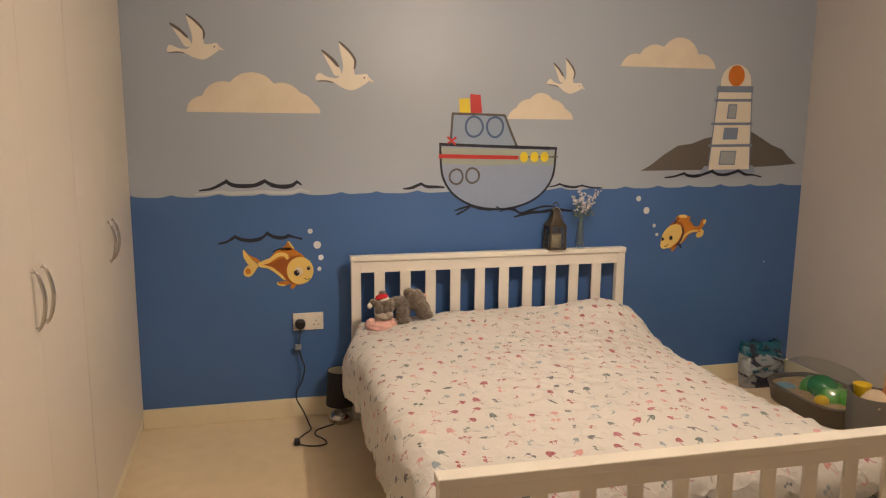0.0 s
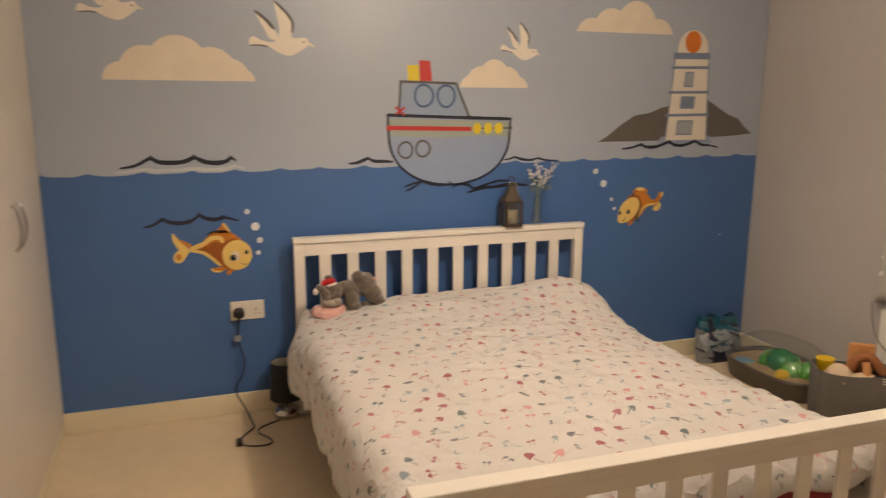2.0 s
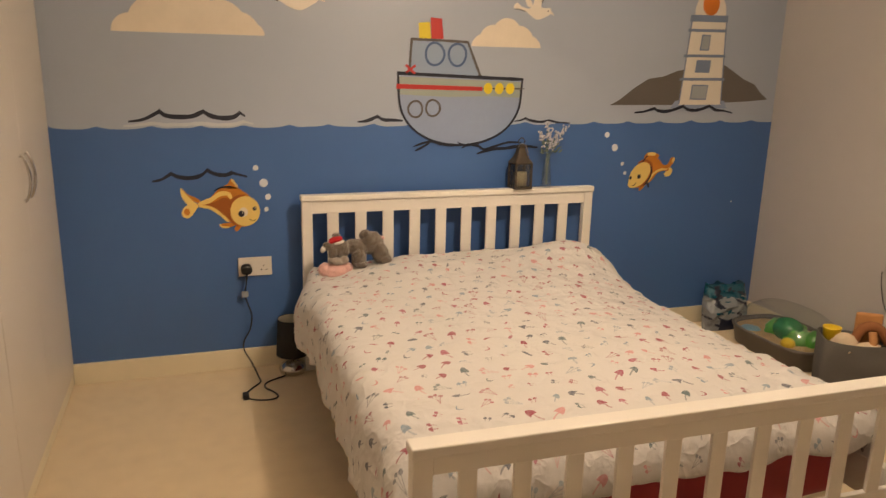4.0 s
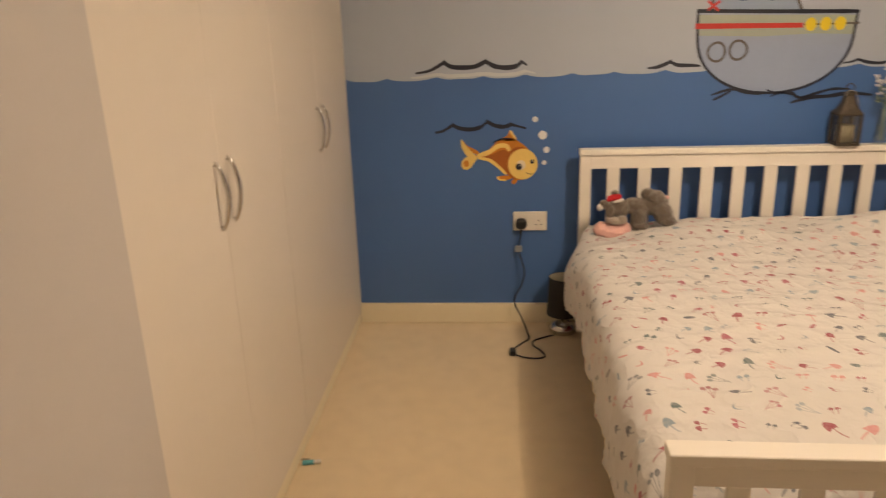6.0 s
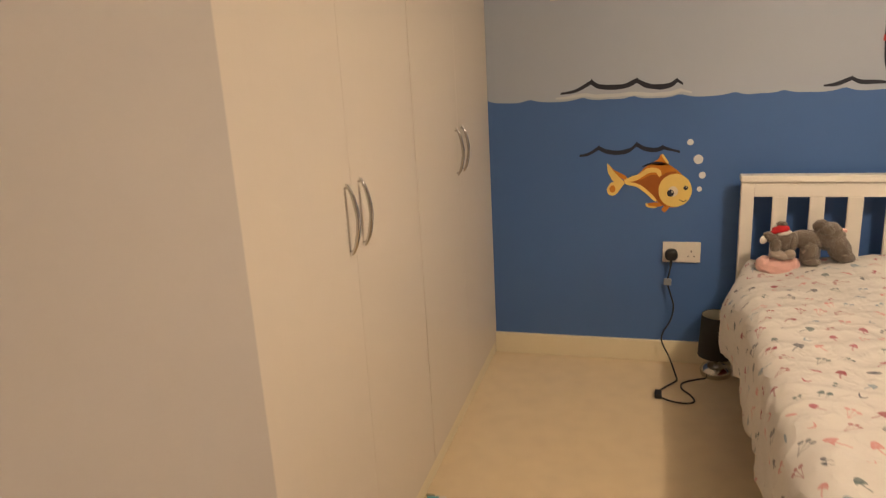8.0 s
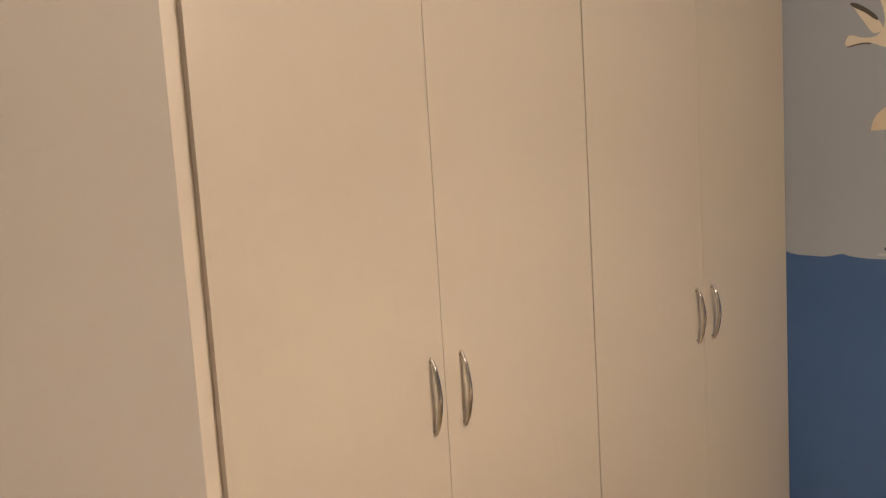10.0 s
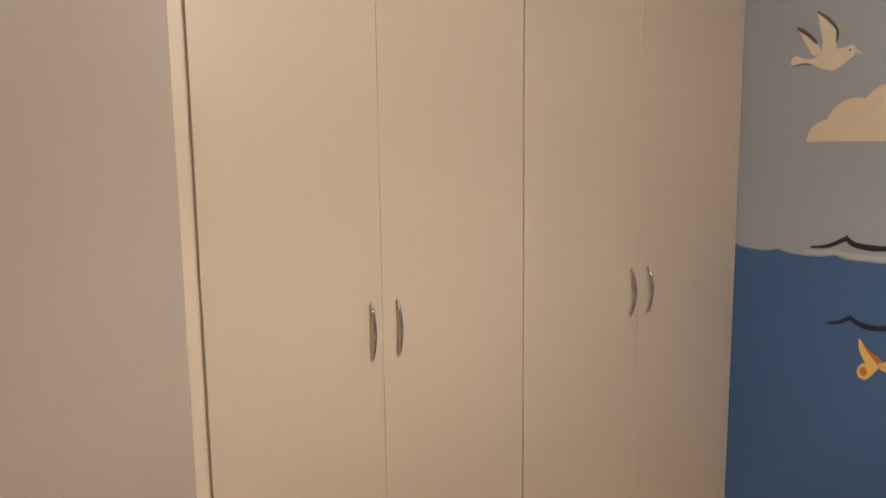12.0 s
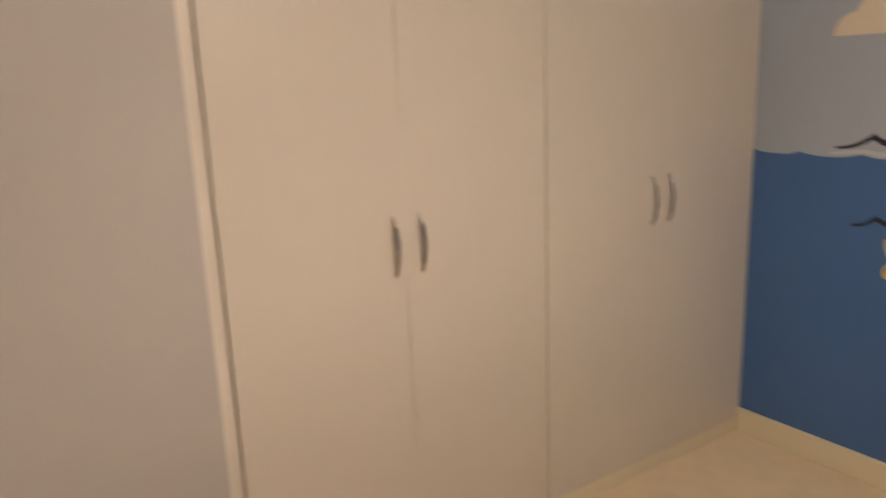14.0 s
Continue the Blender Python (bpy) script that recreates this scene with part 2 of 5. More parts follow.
    leaf = ellipse(x, t.m("SUBTRACT", y, t.m("MULTIPLY", x, 0.25)), 0, 0, 0.024, 0.0055)
    hook = t.m("MULTIPLY", t.m("LESS_THAN", t.m("ABSOLUTE", t.m("SUBTRACT", y, t.m("MULTIPLY", t.m("MULTIPLY", x, x), 45))), 0.0035), t.m("LESS_THAN", t.m("ABSOLUTE", x), 0.017))
    ax = t.m("ABSOLUTE", x)
    fork = t.m("MULTIPLY", t.m("LESS_THAN", t.m("ABSOLUTE", t.m("SUBTRACT", ax, t.m("MULTIPLY", t.m("ADD", y, 0.028), 0.40))), 0.0019), t.m("MULTIPLY", t.m("LESS_THAN", y, 0.016), t.m("GREATER_THAN", y, -0.028)))
    mid = t.m("MULTIPLY", t.m("LESS_THAN", ax, 0.0017), t.m("MULTIPLY", t.m("LESS_THAN", y, 0.022), t.m("GREATER_THAN", y, -0.024)))
    buds = t.m("ADD", ellipse(ax, y, 0.0185, 0.018, 0.0095, 0.0065), ellipse(x, y, 0.0, 0.024, 0.008, 0.006))
    sprig = t.m("MINIMUM", t.m("ADD", buds, t.m("MULTIPLY", t.m("ADD", fork, mid), 0.7)), 1.0)
    k1 = t.m("LESS_THAN", r[0], 0.40)
    k2 = t.m("MULTIPLY", t.m("GREATER_THAN", r[0], 0.40), t.m("LESS_THAN", r[0], 0.68))
    k3 = t.m("MULTIPLY", t.m("GREATER_THAN", r[0], 0.68), t.m("LESS_THAN", r[0], 0.71))
    k4 = t.m("MULTIPLY", t.m("GREATER_THAN", r[0], 0.71), t.m("LESS_THAN", r[0], 0.78))
    k5 = t.m("GREATER_THAN", r[0], 0.78)
    strong = t.m("ADD", t.m("ADD", t.m("MULTIPLY", cap1, k1), t.m("MULTIPLY", cap2, k2)), t.m("ADD", t.m("MULTIPLY", leaf, k3), t.m("ADD", t.m("MULTIPLY", hook, k4), t.m("MULTIPLY", t.m("MULTIPLY", sprig, k5), 0.8))))
    light = t.m("ADD", t.m("MULTIPLY", stem1, k1), t.m("MULTIPLY", stem2, k2))
    ramp = t.t.nodes.new("ShaderNodeValToRGB")
    ramp.color_ramp.interpolation = "CONSTANT"
    inks = ((0.0, (0.29, 0.028, 0.055)), (0.19, (0.085, 0.095, 0.125)), (0.38, (0.58, 0.25, 0.25)), (0.55, (0.23, 0.30, 0.37)), (0.75, (0.36, 0.065, 0.11)), (0.89, (0.085, 0.13, 0.14)))
    e = ramp.color_ramp.elements
    e[0].position, e[0].color = 0.0, (*inks[0][1], 1)
    e[1].position, e[1].color = inks[1][0], (*inks[1][1], 1)
    for at, c in inks[2:]:
        e.new(at).color = (*c, 1)
    t.link(r[1], ramp.inputs[0])
    wash = t.noise(130, 3)
    cloth = t.mix(t.noise(3.0, 4), (0.59, 0.566, 0.542), (0.65, 0.628, 0.605))
    f1 = t.m("MULTIPLY", t.m("MINIMUM", light, 1.0), t.m("ADD", 0.40, t.m("MULTIPLY", wash, 0.4)))
    f2 = t.m("MULTIPLY", t.m("MINIMUM", strong, 1.0), t.m("ADD", 0.40, t.m("MULTIPLY", wash, 0.92)))
    c = t.mix(f1, cloth, ramp.outputs[0])
    c = t.mix(t.m("MINIMUM", f2, 0.95), c, ramp.outputs[0])
    t.link(c, t.bsdf.inputs["Base Color"])
    t.bsdf.inputs["Roughness"].default_value = 0.85
    t.bsdf.inputs["Sheen Weight"].default_value = 0.15
    weave = t.noise(1100, 2)
    crease = t.noise(22, 4)
    pull = t.m("SUBTRACT", 1.0, t.m("ABSOLUTE", t.m("SUBTRACT", t.m("MULTIPLY", t.noise(9, 3), 2.0), 1.0)))
    t.bump(t.m("ADD", t.m("ADD", t.m("MULTIPLY", weave, 0.12), crease), t.m("MULTIPLY", t.m("POWER", pull, 6.0), 1.1)), 0.55, 0.007)
    return t.mat


def spotted_curtain():
    t = Tree("grey_spotted_curtain")
    uv = t.t.nodes.new("ShaderNodeUVMap")
    vor = t.node("ShaderNodeTexVoronoi", Scale=15.0, Randomness=0.35)
    t.link(uv.outputs[0], vor.inputs["Vector"])
    dots = t.m("LESS_THAN", vor.outputs["Distance"], 0.17)
    base = t.mix(t.noise(4), (0.40, 0.385, 0.37), (0.46, 0.445, 0.425))
    t.link(t.mix(dots, base, (0.66, 0.64, 0.60)), t.bsdf.inputs["Base Color"])
    t.bsdf.inputs["Roughness"].default_value = 0.9
    t.bump(t.noise(900, 2), 0.2, 0.001)
    return t.mat


def parchment():
    t = Tree("aged_parchment")
    a, b, s = t.noise(5, 6), t.noise(26, 5), t.noise(70, 2)
    c = t.mix(a, (0.56, 0.395, 0.26), (0.76, 0.60, 0.45))
    c = t.mix(t.m("MULTIPLY", t.m("POWER", b, 3.0), 1.1), c, (0.36, 0.20, 0.10))
    c = t.mix(t.m("MULTIPLY", t.m("GREATER_THAN", s, 0.72), 0.45), c, (0.18, 0.09, 0.04))
    t.link(c, t.bsdf.inputs["Base Color"])
    t.bsdf.inputs["Roughness"].default_value = 0.36
    return t.mat


CARPET, PRINT, CURTAIN, PARCH = carpet(), duvet_print(), spotted_curtain(), parchment()
POSTER_EDGE = surface("mahogany_print", (0.020, 0.0028, 0.0025), 0.22, large=7, var=0.5, fine=40, fvar=0.2, bump=0.02)
SEPIA = surface("sepia_ink", (0.045, 0.022, 0.012), 0.6)


# ---- building helpers ----
def base_of(ob):
    at = Vector((0, 0, 0))
    while ob:
        at += ob.location
        ob = ob.parent
    return at


def part(name, bm, material, parent=None, label="", smooth=False):
    """Links a bmesh, given in world coordinates, as one mesh under a thing or a part."""
    me = bpy.data.meshes.new(name)
    if parent:
        bmesh.ops.translate(bm, verts=bm.verts, vec=-base_of(parent))
    bm.normal_update()
    for f in bm.faces:
        f.smooth = smooth
    bm.to_mesh(me)
    bm.free()
    for m in material if isinstance(material, (list, tuple)) else (material,):
        me.materials.append(m)
    ob = new(name, me)
    ob.parent = parent
    if label:
        ob["label"] = label
    return ob


def thing(name, at, label, category, group=""):
    ob = new(name)
    ob.location = at
    ob.empty_display_size = 0.05
    return tagged(ob, label, category, group)


def structure(name, bm, material, label="", smooth=False):
    return tagged(part(name, bm, material, None, label, smooth), kind="structure")


def block(lo, hi, bevel=0.0, bm=None, seg=2):
    own = bm or bmesh.new()
    made = bmesh.ops.create_cube(own, size=1)["verts"]
    for v in made:
        v.co = Vector([lo[i] if v.co[i] < 0 else hi[i] for i in range(3)])
    if bevel:
        edges = list({e for v in made for e in v.link_edges})
        bmesh.ops.bevel(own, geom=edges, offset=bevel, segments=seg, affect="EDGES", profile=0.6)
    return own


def loft(centre, rings, n=40, power=2.0, bm=None, close=(True, True)):
    """Rings of (z, rx, ry) round a centre, as superellipses, skinned to one surface."""
    own = bm or bmesh.new()
    rows = []
    for z, rx, ry in rings:
        row = []
        for i in range(n):
            a = 2 * math.pi * i / n
            c, s = math.cos(a), math.sin(a)
            row.append(own.verts.new((centre[0] + rx * math.copysign(abs(c) ** (2 / power), c), centre[1] + ry * math.copysign(abs(s) ** (2 / power), s), centre[2] + z)))
        rows.append(row)
    for a, b in zip(rows, rows[1:]):
        for i in range(n):
            own.faces.new((a[i], a[(i + 1) % n], b[(i + 1) % n], b[i]))
    if close[0]:
        own.faces.new(rows[0][::-1])
    if close[1]:
        own.faces.new(rows[-1])
    return own


def spline(points, per=10, closed=False):
    """Points along a Catmull-Rom curve, in two or three dimensions."""
    p = [np.array(q, float) for q in points]
    n = len(p)
    out = []
    for i in range(n if closed else n - 1):
        a, b, c, d = (p[(i + k) % n] if closed else p[min(max(i + k, 0), n - 1)] for k in (-1, 0, 1, 2))
        for j in range(per):
            s = j / per
            out.append(0.5 * (2 * b + (c - a) * s + (2 * a - 5 * b + 4 * c - d) * s * s + (3 * b - a - 3 * c + d) * s ** 3))
    if not closed:
        out.append(p[-1])
    return out


def tube(points, radius, n=8, bm=None, per=8):
    """A round cord or rod through points; radius may be a number or a function of 0 to 1."""
    own = bm or bmesh.new()
    pts = [Vector(q) for q in spline(points, per)]
    rows = []
    side = Vector((0, 0, 1))
    for i, q in enumerate(pts):
        ahead = (pts[min(i + 1, len(pts) - 1)] - pts[max(i - 1, 0)]).normalized()
        if abs(ahead.dot(side)) > 0.95:
            side = Vector((1, 0.2, 0))
        side = (side - ahead * side.dot(ahead)).normalized()
        up = ahead.cross(side)
        r = radius(i / (len(pts) - 1)) if callable(radius) else radius
        rows.append([own.verts.new(q + r * (math.cos(2 * math.pi * k / n) * side + math.sin(2 * math.pi * k / n) * up)) for k in range(n)])
    for a, b in zip(rows, rows[1:]):
        for k in range(n):
            own.faces.new((a[k], a[(k + 1) % n], b[(k + 1) % n], b[k]))
    own.faces.new(rows[0][::-1])
    own.faces.new(rows[-1])
    return own


def ellipsoid(bm, at, radii, turn=(0, 0, 0), index=0, sub=3, rough=0.0):
    m = pose(*at, *turn) @ Matrix.Diagonal((*radii, 1))
    made = bmesh.ops.create_icosphere(bm, subdivisions=sub, radius=1)["verts"]
    for v in made:
        k = 1 + rough * noise.noise(v.co * 3 + Vector(at) * 20)
        v.co = m @ (v.co * k)
    for f in {f for v in made for f in v.link_faces}:
        f.material_index = index
    return made


# ---- walls, floor, ceiling ----
structure("floor", block((-0.7, SOUTH - 0.1, -0.12), (EAST + 0.1, 0.1, 0)), CARPET)
structure("ceiling", block((-0.7, SOUTH - 0.1, HIGH), (EAST + 0.1, 0.1, HIGH + 0.12)), CEIL)
structure("wall_north", block((-0.7, 0, 0), (EAST + 0.1, 0.1, HIGH)), SKY)
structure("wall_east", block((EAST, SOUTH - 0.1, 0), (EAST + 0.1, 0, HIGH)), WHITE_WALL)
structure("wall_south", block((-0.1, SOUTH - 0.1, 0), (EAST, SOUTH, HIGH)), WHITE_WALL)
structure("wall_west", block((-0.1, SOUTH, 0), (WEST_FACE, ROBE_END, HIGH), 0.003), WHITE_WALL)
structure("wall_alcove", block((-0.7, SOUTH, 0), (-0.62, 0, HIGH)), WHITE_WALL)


def skirting(name, lo, hi):
    structure(name, block(lo, hi, 0.005), GLOSS)


skirting("baseboard_north", (-0.002, -0.015, 0), (EAST, 0.001, 0.096))
skirting("baseboard_east", (EAST - 0.015, SOUTH, 0), (EAST + 0.001, -0.016, 0.096))
skirting("baseboard_west", (WEST_FACE - 0.001, SOUTH, 0), (WEST_FACE + 0.015, ROBE_END - 0.004, 0.096))


# ---- painted wall ----
LIFT = 0.0005


def flat(pts, layer, bm=None, index=0, wob=0.0015):
    """A painted shape on the north wall: an outline in x and z, a hair proud of the plaster for each coat."""
    own = bm or bmesh.new()
    vs = []
    for x, z in pts:
        n = noise.noise(Vector((x * 40, z * 40, layer))) * wob
        vs.append(own.verts.new((x + n, -LIFT * layer, z + n * 0.7)))
    f = own.faces.new(vs)
    f.normal_update()
    if f.normal.y > 0:
        f.normal_flip()
    f.material_index = index
    return own


def stroke(pts, width, layer, bm=None, index=0, per=8, taper=True, upright=False):
    """A brush line of uneven width."""
    own = bm or bmesh.new()
    p = spline(pts, per)
    left, right = [], []
    for i, q in enumerate(p):
        a = p[min(i + 1, len(p) - 1)] - p[max(i - 1, 0)]
        a = a / (np.linalg.norm(a) + 1e-9)
        s = i / (len(p) - 1)
        w = width / 2 * ((0.35 + 0.65 * min(1, 5 * min(s, 1 - s) + 0.15)) if taper else 1) * (1 + 0.25 * noise.noise(Vector((q[0] * 25, q[1] * 25, 3))))
        nrm = np.array((0.0, 1.0) if upright else (-a[1], a[0]))
        left.append(q + nrm * w)
        right.append(q - nrm * w)
    rows = [(own.verts.new((l[0], -LIFT * layer, l[1])), own.verts.new((r[0], -LIFT * layer, r[1]))) for l, r in zip(left, right)]
    for (a, b), (c, d) in zip(rows, rows[1:]):
        f = own.faces.new((a, b, d, c))
        f.normal_update()
        if f.normal.y > 0:
            f.normal_flip()
        f.material_index = index
    return own


def round_pts(cx, cz, rx, rz, n=28):
    return [(cx + rx * math.cos(2 * math.pi * i / n), cz + rz * math.sin(2 * math.pi * i / n)) for i in range(n)]


def ring(cx, cz, rx, rz, width, layer):
    bm = bmesh.new()
    n = 32
    rows = []
    for i in range(n):
        a = 2 * math.pi * i / n
        k = 1 + 0.02 * math.sin(3 * a + cx * 40)
        rows.append([bm.verts.new((cx + (r1 * k) * math.cos(a), -LIFT * layer, cz + (r2 * k) * math.sin(a))) for r1, r2 in ((rx, rz), (rx - width, rz - width))])
    for i in range(n):
        a, b = rows[i], rows[(i + 1) % n]
        bm.faces.new((a[0], b[0], b[1], a[1]))
    return bm


def sea_edge(x):
    saw = abs(math.sin(math.pi * (x + 0.03 * noise.noise(Vector((x * 3, 0, 0)))) / 0.19))
    return 1.104 + 0.006 * x + 0.014 * (1 - saw) ** 2 + 0.004 * noise.noise(Vector((x * 9, 5, 0)))


shore = [(x, sea_edge(x)) for x in np.linspace(0.0, EAST, 220)]
sea = structure("sea_paint_coat", flat([(0.0, 0.09), *shore, (EAST, 0.09)], 1, wob=0), SEA)


def painted(name, at, label, category, group=""):
    return thing(name, (at[0], 0, at[1]), label, category, group)


def cloud(x0, x1, z0, lobes, label):
    """A flat-bottomed cloud whose upper edge is the envelope of round lobes (x, z, r)."""
    xs = np.linspace(x0, x1, 140)
    top = []
    for x in xs:
        z = z0 + 0.004
        for cx, cz, r in lobes:
            if abs(x - cx) < r:
                z = max(z, cz + math.sqrt(r * r - (x - cx) ** 2))
        top.append((x, z))
    tagged(part("painted_cloud", flat([(x0, z0), *top, (x1, z0)], 2), CLOUD), label, "painted cloud", "painted clouds")


cloud(0.262, 0.862, 1.494, ((0.335, 1.494, 0.073), (0.425, 1.535, 0.098), (0.552, 1.552, 0.124), (0.685, 1.530, 0.102), (0.755, 1.500, 0.088), (0.80, 1.48, 0.068)), "large cream cloud painted on the grey-blue wall")
cloud(1.795, 2.148, 1.478, ((1.86, 1.470, 0.066), (1.905, 1.505, 0.072), (1.972, 1.535, 0.074), (2.035, 1.505, 0.072), (2.085, 1.470, 0.064)), "small cream cloud painted beside the boat")
cloud(2.398, 2.961, 1.753, ((2.487, 1.735, 0.083), (2.60, 1.765, 0.103), (2.742, 1.795, 0.113), (2.69, 1.79, 0.08), (2.87, 1.735, 0.092)), "wide cream cloud painted above the lighthouse")


def gull(at, size, turn, label):
    bm = bmesh.new()
    c, s = math.cos(radians(turn)), math.sin(radians(turn))

    def put(pts):
        return [(at[0] + size * (x * c - z * s), at[1] + size * (x * s + z * c)) for x, z in pts]
    body = spline([(-0.122, -0.006), (-0.112, 0.024), (-0.07, 0.010), (-0.03, 0.014), (-0.014, 0.06), (-0.036, 0.156), (0.006, 0.124), (0.036, 0.088), (0.034, 0.036), (0.062, 0.034), (0.090, 0.038), (0.098, 0.012), (0.075, -0.010), (0.030, -0.035), (-0.015, -0.026), (-0.06, -0.006)], 6, True)
    flat(put(body), 3, bm)
    flat(put(spline([(-0.020, 0.024), (-0.034, 0.058), (-0.104, 0.116), (-0.075, 0.064), (-0.048, 0.022)], 5, True)), 2.4, bm)
    flat(put([(0.094, 0.030), (0.124, 0.006), (0.094, 0.012)]), 4, bm, 2)
    stroke(put([(-0.038, 0.160), (0.002, 0.130), (0.034, 0.092), (0.034, 0.052)]), 0.010 * size, 4, bm, 1)
    stroke(put([(-0.108, 0.118), (-0.064, 0.088), (-0.032, 0.056)]), 0.012 * size, 4, bm, 1)
    stroke(put([(-0.118, -0.010), (-0.08, -0.006), (-0.05, -0.010)]), 0.005 * size, 4, bm, 1)
    flat(put(round_pts(0.079, 0.022, 0.004, 0.004, 8)), 4, bm, 1)
    tagged(part("painted_gull", bm, (GULLW, GULLD, CLOUD)), label, "painted bird", "painted gulls")


gull((0.315, 1.762), 1.0, 0, "white gull with slate wing edges painted over a large cloud")
gull((0.982, 1.645), 1.12, -4, "larger white gull with dark wing edges painted on the wall")
gull((2.106, 1.642), 0.86, -10, "small white gull painted above the small cloud")


def waves(name, pts, width, layer, label, tone=INK):
    """Crests, where the line turns down on both sides, are sharp."""
    cusped = []
    for i, q in enumerate(pts):
        crest = 0 < i < len(pts) - 1 and q[1] > pts[i - 1][1] + 0.004 and q[1] > pts[i + 1][1] + 0.004
        cusped += [q, (q[0] + 0.0015, q[1])] if crest else [q]
    tagged(part(name, stroke(cusped, width * 0.9, layer, per=7, upright=True), tone), label, "painted wave", "painted wave lines")


waves("painted_wave_line", [(0.30, 1.136), (0.36, 1.146), (0.421, 1.177), (0.45, 1.160), (0.497, 1.155), (0.55, 1.158), (0.595, 1.177), (0.63, 1.158), (0.678, 1.150), (0.72, 1.155), (0.745, 1.172), (0.767, 1.158)], 0.022, 3, "long dark navy wave line painted above the waterline")
waves("painted_wave_line", [(0.374, 0.885), (0.41, 0.892), (0.450, 0.916), (0.48, 0.902), (0.525, 0.896), (0.57, 0.905), (0.598, 0.928), (0.63, 0.911), (0.67, 0.905), (0.70, 0.914), (0.764, 0.896)], 0.020, 3, "dark wave line painted in the blue water above a fish")
waves("painted_wave_line", [(1.258, 1.133), (1.30, 1.137), (1.349, 1.156), (1.38, 1.142), (1.43, 1.140), (1.47, 1.137)], 0.017, 3, "dark wave line painted beside the boat's stern")
waves("painted_wave_line", [(2.03, 1.134), (2.06, 1.138), (2.086, 1.147), (2.12, 1.136), (2.17, 1.130), (2.214, 1.138), (2.26, 1.128), (2.33, 1.124)], 0.013, 3, "thin dark wave line painted by the boat's bow")
waves("painted_wave_line", [(2.693, 1.175), (2.75, 1.181), (2.808, 1.197), (2.84, 1.184), (2.90, 1.184), (2.981, 1.208), (3.02, 1.190), (3.08, 1.190), (3.145, 1.210), (3.19, 1.189), (3.24, 1.186), (3.297, 1.173)], 0.018, 6, "dark wave line painted below the lighthouse")
waves("painted_foam_line", [(x, sea_edge(x) + 0.014) for x in np.linspace(0.28, 0.80, 14)], 0.016, 2, "pale foam line painted along the waterline", FOAM)


def boat():
    b = painted("painted_boat", (1.75, 1.0), "grey-blue tugboat painted on the wall with yellow and red funnels", "painted boat")
    hull = [(1.446, 1.349), (2.060, 1.330)]
    for i in range(1, 26):
        a = math.pi * i / 26
        hull.append((1.753 + 0.307 * math.cos(a), 1.31 - 0.288 * math.sin(a) ** 0.72))
    part("hull", flat(hull, 3), HULL, b)
    part("stripe", flat([(1.450, 1.336), (2.055, 1.318), (2.052, 1.245), (1.90, 1.252), (1.70, 1.246), (1.456, 1.256)], 4), GREYGREEN, b, "sage green stripe")
    part("cabin", flat([(1.508, 1.501), (1.778, 1.495), (1.845, 1.338), (1.498, 1.349)], 3), CABIN, b)
    part("outline", stroke([(1.446, 1.349), (1.447, 1.30), *hull[-2:1:-2], (2.058, 1.30), (2.060, 1.330)], 0.011, 5, per=4, taper=False), INK, b, "dark hull outline")
    part("gunwale", stroke([(1.440, 1.351), (1.75, 1.340), (2.066, 1.331)], 0.015, 6, taper=False), INK, b)
    for k, line in enumerate((((1.499, 1.352), (1.503, 1.43), (1.508, 1.503)), ((1.503, 1.501), (1.64, 1.499), (1.781, 1.495)), ((1.777, 1.497), (1.81, 1.42), (1.846, 1.340)))):
        part("cabin_outline", stroke(line, 0.012, 5 + 0.4 * k, per=5, taper=False), PORT, b)
    part("funnel", flat([(1.596, 1.598), (1.649, 1.594), (1.659, 1.505), (1.600, 1.505)], 4), REDP, b, "red funnel")
    part("funnel", flat([(1.540, 1.574), (1.593, 1.577), (1.599, 1.505), (1.543, 1.505)], 4), YELP, b, "yellow funnel")
    for x, z, rx, rz in ((1.619, 1.438, 0.050, 0.055), (1.728, 1.437, 0.048, 0.055)):
        part("cabin_window", ring(x, z, rx, rz, 0.011, 5), WINDOWB, b)
    for x, z in ((1.529, 1.190), (1.614, 1.195)):
        part("porthole", ring(x, z, 0.039, 0.042, 0.010, 5), PORT, b)
    part("red_line", flat([(1.438, 1.303), (1.856, 1.294), (1.856, 1.275), (1.438, 1.282)], 6), REDP, b)
    part("rope", flat([(1.86, 1.290), (2.072, 1.291), (2.072, 1.284), (1.86, 1.283)], 6), PORT, b)
    for x in (1.886, 1.943, 1.998):
        part("float", flat(round_pts(x, 1.287, 0.022, 0.026), 7), YELP, b)
    part("cross", stroke([(1.481, 1.388), (1.503, 1.368), (1.525, 1.350)], 0.011, 7, stroke([(1.527, 1.386), (1.503, 1.368), (1.481, 1.352)], 0.011, 6, taper=False), taper=False), REDP, b)
    part("wash_line", stroke([(1.520, 1.018), (1.60, 1.040), (1.66, 1.026), (1.72, 1.018)], 0.011, 7), INK, b)
    part("wash_line", stroke([(1.53, 0.998), (1.56, 1.012), (1.60, 1.034)], 0.010, 7), INK, b)
    part("wash_line", stroke([(1.74, 1.036), (1.78, 1.020), (1.83, 1.026), (1.875, 1.000), (1.93, 1.014), (2.0, 1.032), (2.07, 1.030)], 0.012, 7), INK, b)
    part("wash_line", stroke([(1.84, 0.980), (1.92, 1.000), (1.99, 1.004), (2.07, 1.014), (2.16, 1.005)], 0.015, 7), INK, b)
    part("wash_line", stroke([(1.76, 1.008), (1.80, 1.022), (1.85, 1.012)], 0.008, 7), INK, b)


